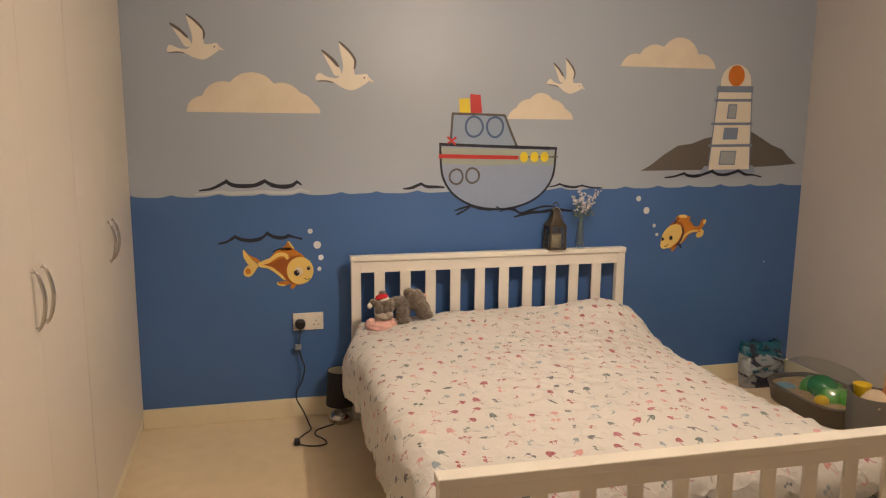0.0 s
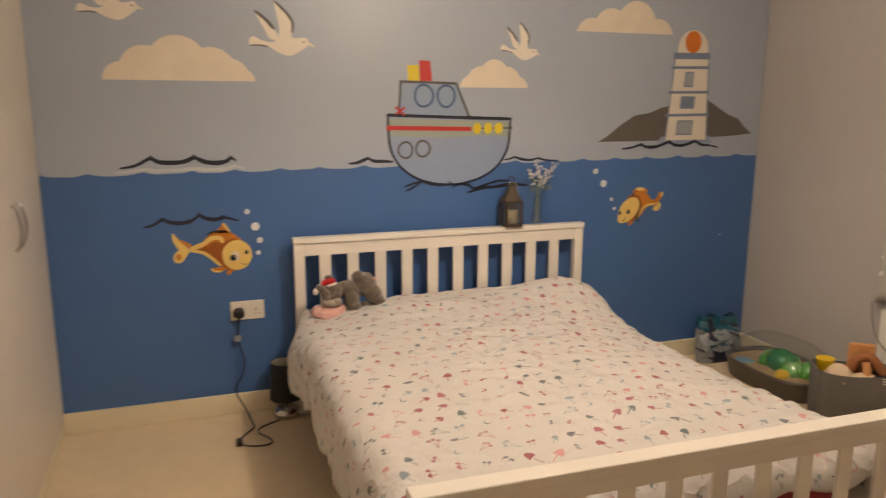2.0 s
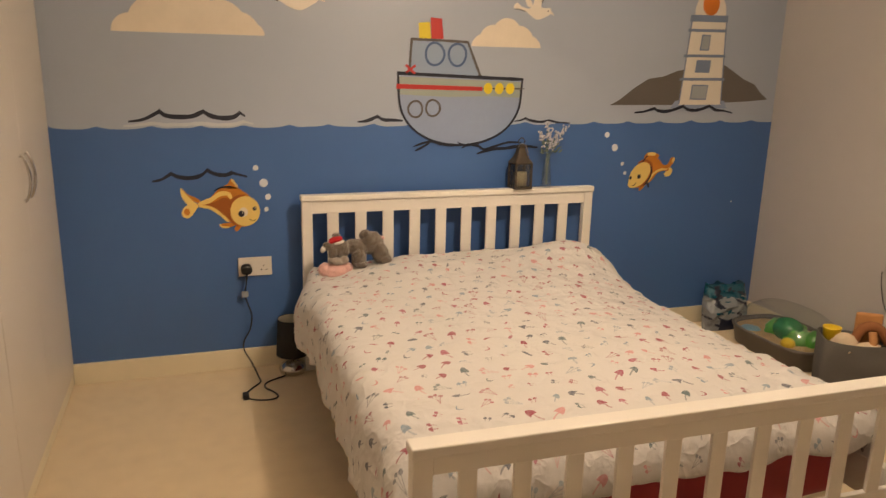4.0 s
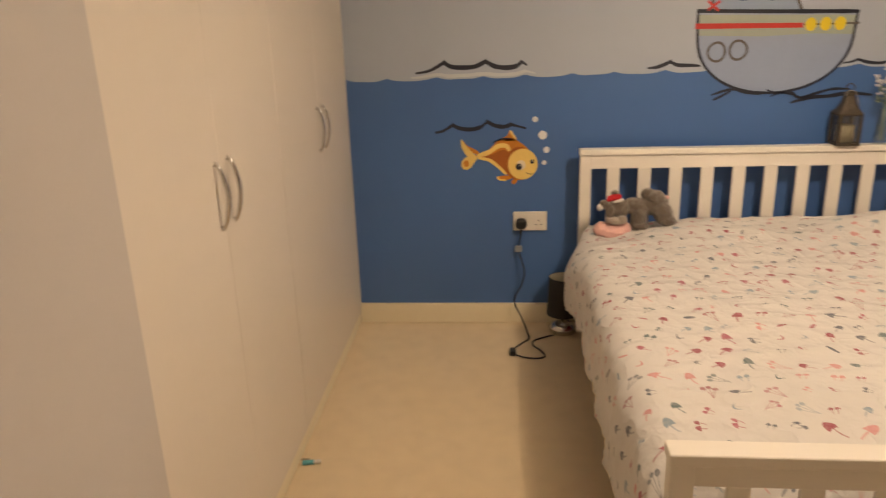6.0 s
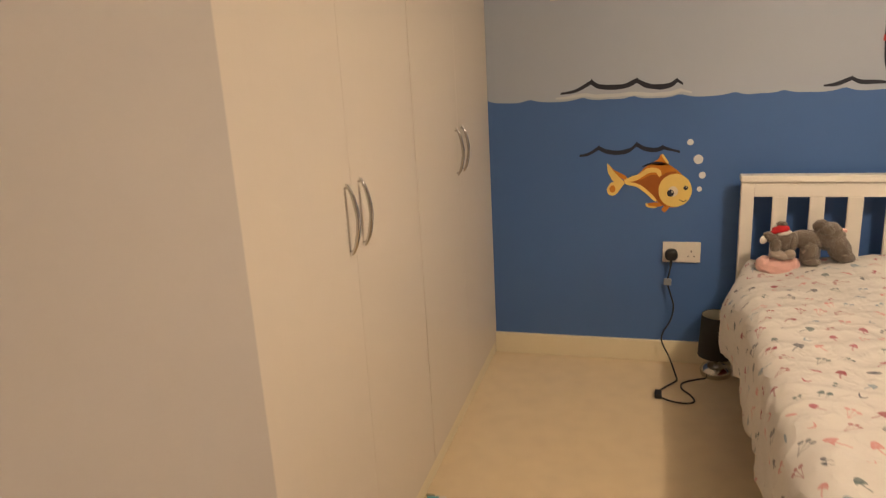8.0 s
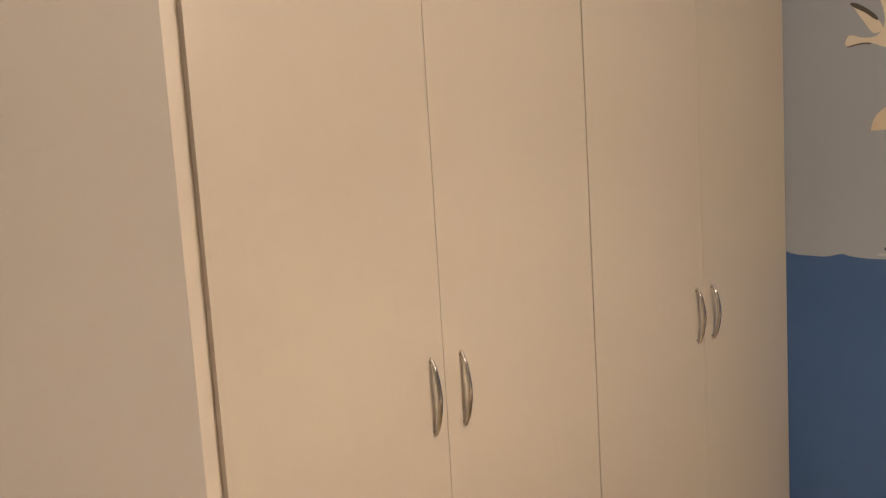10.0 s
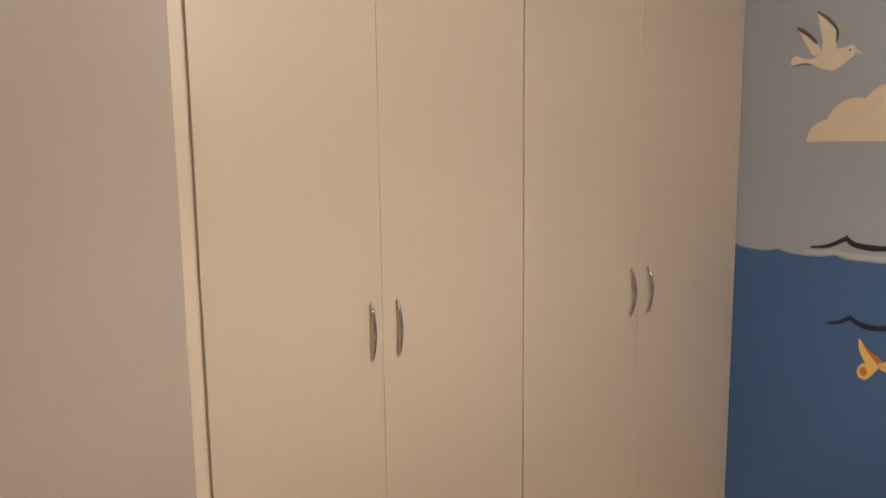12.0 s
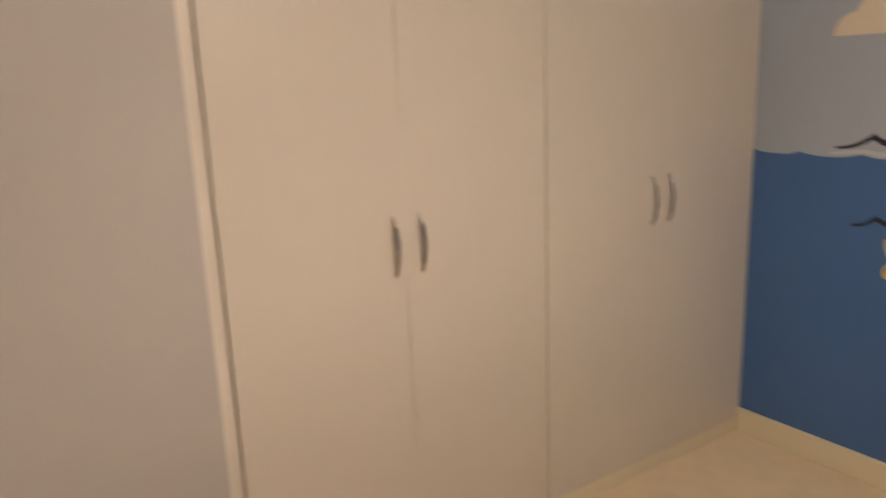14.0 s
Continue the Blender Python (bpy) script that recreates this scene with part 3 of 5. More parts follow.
boat()


def lighthouse():
    b = painted("painted_lighthouse", (3.08, 1.2), "white lighthouse with blue bands painted before a dark hill", "painted lighthouse")
    part("hill", flat([(2.549, 1.213), (2.60, 1.238), (2.68, 1.297), (2.763, 1.346), (2.848, 1.357), (2.925, 1.386), (3.0, 1.40), (3.211, 1.423), (3.27, 1.392), (3.347, 1.350), (3.420, 1.325), (3.46, 1.285), (3.515, 1.246), (3.40, 1.236), (3.217, 1.227), (2.9, 1.215)], 2), HILL, b, "dark grey-brown hill")
    part("rock", flat([(2.905, 1.198), (2.93, 1.236), (3.235, 1.238), (3.255, 1.198)], 3), HULL, b)
    part("tower", flat([(2.952, 1.216), (2.985, 1.66), (3.192, 1.66), (3.215, 1.218)], 4), STONEW, b)
    dome = [(3.001, 1.655)] + [(3.092 + 0.093 * math.cos(a), 1.685 + 0.095 * math.sin(a)) for a in np.linspace(math.pi, 0, 22)] + [(3.184, 1.655)]
    part("dome", flat(dome, 5), STONEW, b)
    part("beacon", flat(round_pts(3.091, 1.720, 0.050, 0.056), 6), ORANGE, b, "orange lamp disc")
    for z0, z1, x0, x1 in ((1.632, 1.664, 2.974, 3.203), (1.582, 1.596, 2.966, 3.202), (1.456, 1.470, 2.955, 3.212), (1.338, 1.352, 2.944, 3.222)):
        part("band", flat([(x0, z0), (x0 + 0.002, z1), (x1 - 0.002, z1 + 0.004), (x1, z0 + 0.003)], 6), BAND, b)
    for x0, x1, z0, z1, m in ((3.052, 3.105, 1.495, 1.566, PANEW), (3.036, 3.122, 1.384, 1.440, BAND), (3.021, 3.120, 1.246, 1.315, PANEW)):
        part("pane", flat([(x0 - 0.004, z0 - 0.004), (x0 + 0.002, z1 + 0.004), (x1 + 0.004, z1 + 0.004), (x1, z0 - 0.004)], 5), BAND, b)
        part("pane", flat([(x0 + 0.003, z0 + 0.003), (x0 + 0.008, z1 - 0.003), (x1 - 0.002, z1 - 0.003), (x1 - 0.005, z0 + 0.003)], 7), m, b)
    part("side_line", stroke([(2.954, 1.218), (2.968, 1.40), (2.985, 1.64)], 0.007, 6, taper=False), BAND, b)
    part("side_line", stroke([(3.214, 1.220), (3.205, 1.40), (3.194, 1.64)], 0.007, 6, taper=False), BAND, b)


lighthouse()


def fish(at, size, flip, label):
    """A plain orange fish with a cream face disc, drawn from the middle of its face."""
    bm = bmesh.new()

    def put(pts):
        return [(at[0] + flip * size * (x - 0.75), at[1] + size * (z - 0.742)) for x, z in pts]
    flat(put(spline([(0.553, 0.778), (0.53, 0.800), (0.487, 0.853), (0.489, 0.815), (0.512, 0.778), (0.545, 0.762)], 6, True)), 3, bm, 1)
    flat(put(spline([(0.548, 0.772), (0.505, 0.776), (0.484, 0.745), (0.497, 0.722), (0.530, 0.738)], 6, True)), 2, bm, 1)
    flat(put(spline([(0.552, 0.786), (0.525, 0.804), (0.490, 0.850), (0.515, 0.825), (0.560, 0.800)], 5, True)), 4, bm, 0)
    flat(put(round_pts(0.506, 0.748, 0.013, 0.015, 14)), 3.6, bm, 0)
    flat(put(spline([(0.548, 0.780), (0.60, 0.803), (0.645, 0.846), (0.70, 0.856), (0.76, 0.82), (0.80, 0.76), (0.785, 0.69), (0.735, 0.672), (0.69, 0.690), (0.645, 0.732), (0.60, 0.762)], 7, True)), 4, bm, 0)
    flat(put(spline([(0.655, 0.848), (0.682, 0.868), (0.697, 0.888), (0.722, 0.846)], 5, True)), 4, bm, 0)
    stroke(put([(0.697, 0.888), (0.708, 0.870), (0.722, 0.850)]), 0.010 * size, 5, bm, 1)
    stroke(put([(0.553, 0.780), (0.605, 0.797), (0.645, 0.822), (0.680, 0.822), (0.692, 0.800)]), 0.020 * size, 5, bm, 1)
    stroke(put([(0.556, 0.772), (0.605, 0.762), (0.645, 0.732), (0.678, 0.698)]), 0.013 * size, 5, bm, 1)
    stroke(put([(0.622, 0.838), (0.66, 0.853), (0.70, 0.854)]), 0.006 * size, 5, bm, 2)
    flat(put(spline([(0.580, 0.776), (0.62, 0.788), (0.660, 0.806), (0.684, 0.800), (0.694, 0.77), (0.694, 0.72), (0.682, 0.706), (0.65, 0.735), (0.612, 0.764)], 5, True)), 4.5, bm, 3)
    stroke(put([(0.748 + 0.070 * math.cos(a), 0.742 + 0.073 * math.sin(a)) for a in np.linspace(1.5, 4.3, 12)]), 0.012 * size, 5.6, bm, 3)
    stroke(put([(0.530, 0.738), (0.507, 0.722), (0.490, 0.735)]), 0.005 * size, 5, bm, 1)
    flat(put(spline([(0.690, 0.692), (0.648, 0.690), (0.640, 0.676), (0.675, 0.672), (0.705, 0.682)], 5, True)), 5, bm, 0)
    flat(put(spline([(0.715, 0.680), (0.700, 0.664), (0.712, 0.652), (0.728, 0.672)], 5, True)), 5, bm, 0)
    stroke(put([(0.640, 0.690), (0.648, 0.676), (0.680, 0.672)]), 0.008 * size, 6, bm, 1)
    flat(put(round_pts(0.750, 0.742, 0.064, 0.067)), 6, bm, 1)
    flat(put(round_pts(0.742, 0.738, 0.019, 0.021, 18)), 6.5, bm, 4)
    for x, z, r in ((0.733, 0.731, 0.0135), (0.790, 0.752, 0.009)):
        flat(put(round_pts(x, z, r, r * 1.05, 16)), 7, bm, 2)
        flat(put(round_pts(x + r * 0.35, z + r * 0.35, r * 0.25, r * 0.25, 8)), 7.6, bm, 4)
    stroke(put([(0.766, 0.705), (0.782, 0.697), (0.796, 0.704)]), 0.003, 7, bm, 2)
    tagged(part("painted_fish", bm, (FISHO, FISHC, INK, FISHB, CLOUD)), label, "painted fish", "painted fish")


fish((0.750, 0.742), 1.0, 1, "orange and cream fish painted in the blue water by the socket")
def turning_fish(at, label):
    """A fish seen half from the front: tilted cream face, arched orange body and a curled tail."""
    bm = bmesh.new()

    def put(pts):
        return [(at[0] - 0.057 + 0.74 * (x + 0.057), at[1] + z) for x, z in pts]
    flat(put(spline([(0.247, 0.039), (0.265, 0.059), (0.276, 0.081), (0.304, 0.086), (0.312, 0.071), (0.292, 0.044), (0.265, 0.022)], 5, True)), 3, bm, 0)
    flat(put(spline([(0.249, 0.03), (0.284, 0.03), (0.3, 0.014), (0.288, -0.01), (0.253, -0.016), (0.235, -0.002), (0.253, 0.014)], 5, True)), 3.4, bm, 1)
    flat(put(spline([(0.288, 0.069), (0.304, 0.085), (0.316, 0.077), (0.3, 0.055)], 4, True)), 3.6, bm, 1)
    flat(put(spline([(0.041, 0.052), (0.069, 0.086), (0.123, 0.099), (0.178, 0.079), (0.218, 0.047), (0.261, 0.043), (0.269, 0.014), (0.222, 0.014), (0.178, 0.003), (0.143, -0.029), (0.1, -0.054), (0.045, -0.07), (0.006, -0.059)], 6, True)), 4, bm, 0)
    flat(put(spline([(0.057, 0.082), (0.076, 0.109), (0.12, 0.112), (0.178, 0.101), (0.171, 0.085), (0.116, 0.09)], 5, True)), 4.5, bm, 0)
    flat(put(spline([(0.084, 0.099), (0.092, 0.113), (0.147, 0.111), (0.143, 0.096)], 4, True)), 5, bm, 1)
    stroke(put([(0.257, 0.022), (0.198, 0.02), (0.147, 0.001), (0.108, -0.035), (0.069, -0.059)]), 0.012, 5, bm, 1)
    stroke(put([(0.065, 0.058), (0.108, 0.044), (0.127, 0.009), (0.108, -0.032), (0.065, -0.065)]), 0.008, 5.4, bm, 2)
    stroke(put([(0.041, 0.055), (0.065, 0.082), (0.088, 0.096)]), 0.006, 5.4, bm, 2)
    stroke(put([(0.096, -0.046), (0.108, -0.059), (0.116, -0.073)]), 0.012, 5, bm, 2)
    flat(put(spline([(0.057, -0.062), (0.033, -0.081), (0.045, -0.089), (0.08, -0.065)], 4, True)), 4.6, bm, 0)
    flat(put(spline([(-0.057, -0.038), (-0.041, 0.011), (0.002, 0.047), (0.057, 0.062), (0.104, 0.05), (0.116, 0.014), (0.088, -0.029), (0.041, -0.059), (-0.022, -0.073), (-0.053, -0.062)], 6, True)), 6, bm, 1)
    for x, z, r in ((0.027, -0.013, 0.0105), (-0.041, -0.018, 0.008)):
        flat(put(round_pts(x, z, r * 1.3, r * 1.15, 16)), 7, bm, 2)
    stroke(put([(0.010, 0.056), (0.062, 0.072), (0.112, 0.056), (0.126, 0.012), (0.094, -0.038), (0.046, -0.068)]), 0.013, 5.2, bm, 3)
    stroke(put([(-0.026, -0.059), (-0.006, -0.058), (0.008, -0.043)]), 0.004, 7, bm, 2)
    tagged(part("painted_fish", bm, (FISHO, FISHC, INK, FISHB, CLOUD)), label, "painted fish", "painted fish")


turning_fish((2.748, 0.858), "smaller orange fish with a tilted face painted in the blue water")
for x, z, r in ((0.802, 0.934, 0.012), (0.834, 0.866, 0.018), (0.851, 0.803, 0.013), (0.842, 0.747, 0.010), (2.546, 1.064, 0.014), (2.596, 0.999, 0.018), (2.648, 0.915, 0.010), (2.668, 0.866, 0.009)):
    tagged(part("painted_bubble", flat(round_pts(x, z, r, r * 1.04, 18), 3), BUBBLE), "small white round air bubble painted on the blue wall", "painted bubble", "painted bubbles")


tagged(part("paint_chip", flat(round_pts(3.359, 0.691, 0.004, 0.005, 9), 2), BUBBLE), "tiny white chip in the blue wall paint", "paint chip")


# ---- fitted wardrobe ----
GAPS = (-1.978, -1.497, -1.010, -0.512, -0.002)
DOOR_LOW, DOOR_TOP = 0.058, 2.105


def wardrobe():
    w = thing("fitted_wardrobe", (-0.3, -1.0, 0), "fitted cream wardrobe with four plain tall doors, built against the wall", "wardrobe")
    body = block((-0.60, ROBE_END + 0.02, 0.0), (-0.030, -0.001, HIGH - 0.002))
    part("carcass", body, DARKGAP, w)
    part("frame_strip", block((-0.0295, ROBE_END + 0.001, 0.0), (-0.0205, GAPS[0] + 0.004, HIGH - 0.003), 0.001), STRIP, w, "pale painted edging strip")
    part("plinth", block((-0.029, GAPS[0] + 0.005, 0.0), (-0.004, -0.002, DOOR_LOW - 0.004), 0.003), GLOSS, w, "painted plinth")
    part("pelmet", block((-0.029, GAPS[0] + 0.005, DOOR_TOP + 0.008), (-0.002, -0.002, HIGH - 0.003), 0.002), DOOR, w)
    for i in range(4):
        lo = GAPS[i] + (0.0022 if i == 2 else 0.0006)
        hi = GAPS[i + 1] - (0.0022 if i == 1 else 0.0006)
        d = part("door", block((-0.020, lo, DOOR_LOW), (0.0, hi, DOOR_TOP), 0.0006), DOOR, w)
        y = (-1.534, -1.453, -0.553, -0.472)[i]
        h = bmesh.new()
        z0, z1 = 0.909, 1.077
        tube([(0.004, y, z0 + 0.001), (0.010, y, z0 + 0.011), (0.0195, y, z0 + 0.036), (0.0265, y, (z0 + z1) / 2), (0.0195, y, z1 - 0.036), (0.010, y, z1 - 0.011), (0.004, y, z1 - 0.001)],
             lambda s: 0.0010 + 0.0046 * math.sin(math.pi * s) ** 0.75, 14, h, 10)
        for z in (z0 + 0.011, z1 - 0.011):
            tube([(-0.001, y, z), (0.005, y, z), (0.011, y, z)], 0.0028, 10, h, 2)
        part("handle", h, CHROME, d, "bowed chrome handle", True)


wardrobe()


# ---- bed ----
BX0, BX1, HY, FY = 0.982, 2.423, -0.13, -1.97


def bed():
    b = thing("double_bed", ((BX0 + BX1) / 2, -1.05, 0), "white painted wooden double bed with slatted head and foot boards", "bed")

    def end(BX0, BX1, y0, y1, top, rail_z, first, step, wide, low_rail, cap_over, askew=0.0):
        pivot = Matrix.Translation((BX0, y0, 0))
        swing = pivot @ Matrix.Rotation(radians(askew), 4, "Z") @ pivot.inverted()

        def wood(name, lo, hi, bevel, seg=2):
            bm = block(lo, hi, bevel, seg=seg)
            bmesh.ops.transform(bm, matrix=swing, verts=bm.verts)
            part(name, bm, BEDWOOD, b)
        for x0 in (BX0 + 0.002, BX1 - 0.002 - 0.046):
            wood("post", (x0, y0 + 0.004, 0), (x0 + 0.046, y1 - 0.004, top - 0.026), 0.003)
        wood("cap_rail", (BX0 - 0.002, y0 - cap_over, top - 0.026), (BX1, y1 + cap_over, top), 0.005, 3)
        wood("top_rail", (BX0 + 0.048, y0 + 0.006, rail_z), (BX1 - 0.048, y0 + 0.028, top - 0.027), 0.002)
        wood("bottom_rail", (BX0 + 0.048, y0 + 0.006, low_rail[0]), (BX1 - 0.048, y0 + 0.024, low_rail[1]), 0.003)
        for i in range(10):
            x = first + i * step
            wood("slat", (x - wide / 2, y0 + 0.0065, low_rail[1] - 0.001), (x + wide / 2, y0 + 0.0175, rail_z + 0.001), 0.003)
    end(BX0, BX1, HY + 0.008, HY + 0.050, 0.823, 0.741, 1.121, 0.1268, 0.052, (0.20, 0.30), 0.004)
    end(0.966, 2.415, FY + 0.008, FY + 0.056, 0.603, 0.531, 1.096, 0.1326, 0.045, (0.195, 0.277), 0.003, -0.85)
    for x0, south in ((BX0 + 0.018, FY + 0.056), (BX1 - 0.018 - 0.030, FY + 0.036)):
        part("side_rail", block((x0, south, 0.19), (x0 + 0.030, HY + 0.006, 0.31), 0.003), BEDWOOD, b)


bed()
mat_b = block((BX0 + 0.055, FY + 0.112, 0.192), (BX1 - 0.095, HY - 0.012, 0.455), 0.05, seg=5)
bmesh.ops.subdivide_edges(mat_b, edges=[e for e in mat_b.edges if e.calc_length() > 0.3], cuts=10, use_grid_fill=True)
for v in mat_b.verts:
    v.co += Vector((noise.noise(v.co * 9), noise.noise(v.co * 9 + Vector((7, 0, 0))), noise.noise(v.co * 6 + Vector((0, 9, 0))))) * 0.007
tagged(part("mattress", mat_b, RED, None, "", True), "mattress in a dark red fitted sheet on the bed", "mattress")


def duvet():
    """One cloth: a plan in metres from hem to hem, bent over the mattress edges, with pillows under the head end."""
    X0, X1, Y0, Y1 = 1.008, 2.332, -0.155, -1.865
    R, RF = 0.085, 0.13
    NU, NV = 170, 190
    hang_l, hang_r, hang_f = 0.280, 0.24, 0.110

    def bend(d, r):
        """Distance past the start of a bend: how far out and how far down."""
        if d <= 0:
            return 0.0, 0.0
        a = min(d / r, math.pi / 2)
        return r * math.sin(a), r * (1 - math.cos(a)) + max(0.0, d - r * math.pi / 2)
    bm = bmesh.new()
    uvl = bm.loops.layers.uv.new("cloth")
    total_u = (X1 - X0) + hang_l + hang_r
    total_v = (Y0 - Y1) + hang_f
    grid, plan = [], {}
    for j in range(NV + 1):
        v = total_v * j / NV
        row = []
        for i in range(NU + 1):
            u = -hang_l + total_u * i / NU
            xin = X0 + u
            ox1, dz1 = bend(-(u - 0.02), R)
            ox2, dz2 = bend(u - (X1 - X0 - 0.02), R)
            x = min(max(xin, X0 + 0.02), X1 - 0.02) - ox1 + ox2
            oy, dz3 = bend(v - (Y0 - Y1 - 0.095), RF)
            y = Y0 - min(v, Y0 - Y1 - 0.095) - oy
            drop = dz1 + dz2
            s = (x - X0) / (X1 - X0)
            head = math.exp(-((y + 0.34) / 0.20) ** 2)
            two = 0.75 + 0.25 * math.cos(2 * math.pi * (s - 0.27) * 2)
            z = 0.508 + (0.014 + 0.052 * s) * head * (0.6 + 0.4 * two) + 0.020 * math.exp(-((y + 1.2) / 0.6) ** 2)
            z -= 0.020 * max(0, 1 - (y - Y1) / 0.25 if y > Y1 else 1)
            z -= 0.03 * max(0.0, 1 - s / 0.22) * head
            z += 0.048 * math.exp(-((x - 2.19) / 0.17) ** 2) * head
            z -= 0.068 * max(0.0, (s - 0.66) / 0.34) ** 1.4 * (1 - 0.6 * head) * min(1.0, (y - Y1) / 0.5 if y > Y1 else 0.0)
            # puff across the top, creases that fan from the sides, and soft folds in the hanging cloth
            z += 0.010 * noise.noise(Vector((x * 3.1, y * 2.6, 1))) + 0.006 * noise.noise(Vector((x * 7 + y * 5, y * 5 - x * 3, 4)))
            ridge = 1 - abs(noise.noise(Vector((x * 3.0 + y * 2.2, y * 6.5 - x * 2.2, 9))))
            z += 0.011 * ridge ** 5
            tight = 1 - abs(noise.noise(Vector((x * 8.0 + y * 5.0, y * 13.0 - x * 6.0, 17))))
            z += 0.0045 * tight ** 6
            fold = noise.noise(Vector((v * 5.5, 2, 0))) + 0.6 * noise.noise(Vector((v * 12, 7, 0)))
            near_head = min(1.0, max(0.0, (-0.10 - y) / 0.24))
            x += ox1 * 0.75 * (1 - near_head)
            x -= ox2 * 0.60 * (1 - min(1.0, max(0.0, (-0.14 - y) / 0.40)))
            w = min(1.0, dz1 / 0.12) * near_head
            pull = 1 - abs(noise.noise(Vector((v * 4.5 - drop * 9, drop * 3, 21))))
            x -= w * 0.012 * pull ** 4
            x -= w * (0.026 * math.exp(-((y + 0.42) / 0.22) ** 2) + 0.012 * fold)
            x -= max(0.0, dz1 - 0.10) * 0.12 * min(1.0, max(0.0, (-0.75 - y) / 0.9))
            w2 = min(1.0, dz2 / 0.12)
            x += w2 * (0.002 + 0.006 * fold)
            if dz1 > 0:
                drop *= 1 + 0.10 * noise.noise(Vector((v * 4, 11, 0)))
            wf = min(1.0, dz3 / 0.05)
            gather = noise.noise(Vector((u * 6, 3, 3))) + 0.5 * noise.noise(Vector((u * 15, 8, 3)))
            y -= wf * 0.008 * gather if wf else 0
            y = max(y, FY + 0.068) if X0 < x < X1 else y
            z -= max(drop, dz3 * (1 + 0.16 * gather))
            row.append(bm.verts.new((x, y, z)))
            plan[row[-1]] = (u + 1, v)
        grid.append(row)
    for j in range(NV):
        for i in range(NU):
            f = bm.faces.new((grid[j][i], grid[j + 1][i], grid[j + 1][i + 1], grid[j][i + 1]))
            for loop in f.loops:
                loop[uvl].uv = plan[loop.vert]
    ob = tagged(part("duvet", bm, PRINT, None, "", True), "rumpled white duvet printed with small red and grey toadstools", "duvet")
    sol = ob.modifiers.new("thickness", "SOLIDIFY")
    sol.thickness, sol.offset = 0.022, -1
    return ob


duvet()


def pillow(at, size, turn, label):
    bm = bmesh.new()
    n = 24
    for side in (1, -1):
        rows = [[bm.verts.new(pose(*at, *turn) @ Vector(((i / n - 0.5) * size[0], (j / n - 0.5) * size[1],
                side * size[2] * (max(0.0, (1 - (2 * i / n - 1) ** 4) * (1 - (2 * j / n - 1) ** 4))) ** 0.5 + 0.004 * noise.noise(Vector((i * 0.5, j * 0.5, side)))))) for j in range(n + 1)] for i in range(n + 1)]
        for i in range(n):
            for j in range(n):
                q = (rows[i][j], rows[i + 1][j], rows[i + 1][j + 1], rows[i][j + 1])
                bm.faces.new(q if side > 0 else q[::-1])
    bmesh.ops.remove_doubles(bm, verts=bm.verts, dist=0.003)
    tagged(part("pillow", bm, PILLOW, None, "", True), label, "pillow", "pillows on the bed")


pillow((1.40, -0.30, 0.466), (0.62, 0.28, 0.045), (3, 0, 0), "white pillow tucked under the duvet at the headboard")
pillow((2.05, -0.30, 0.50), (0.66, 0.28, 0.055), (3, 0, 0), "plump white pillow tucked under the duvet at the headboard")


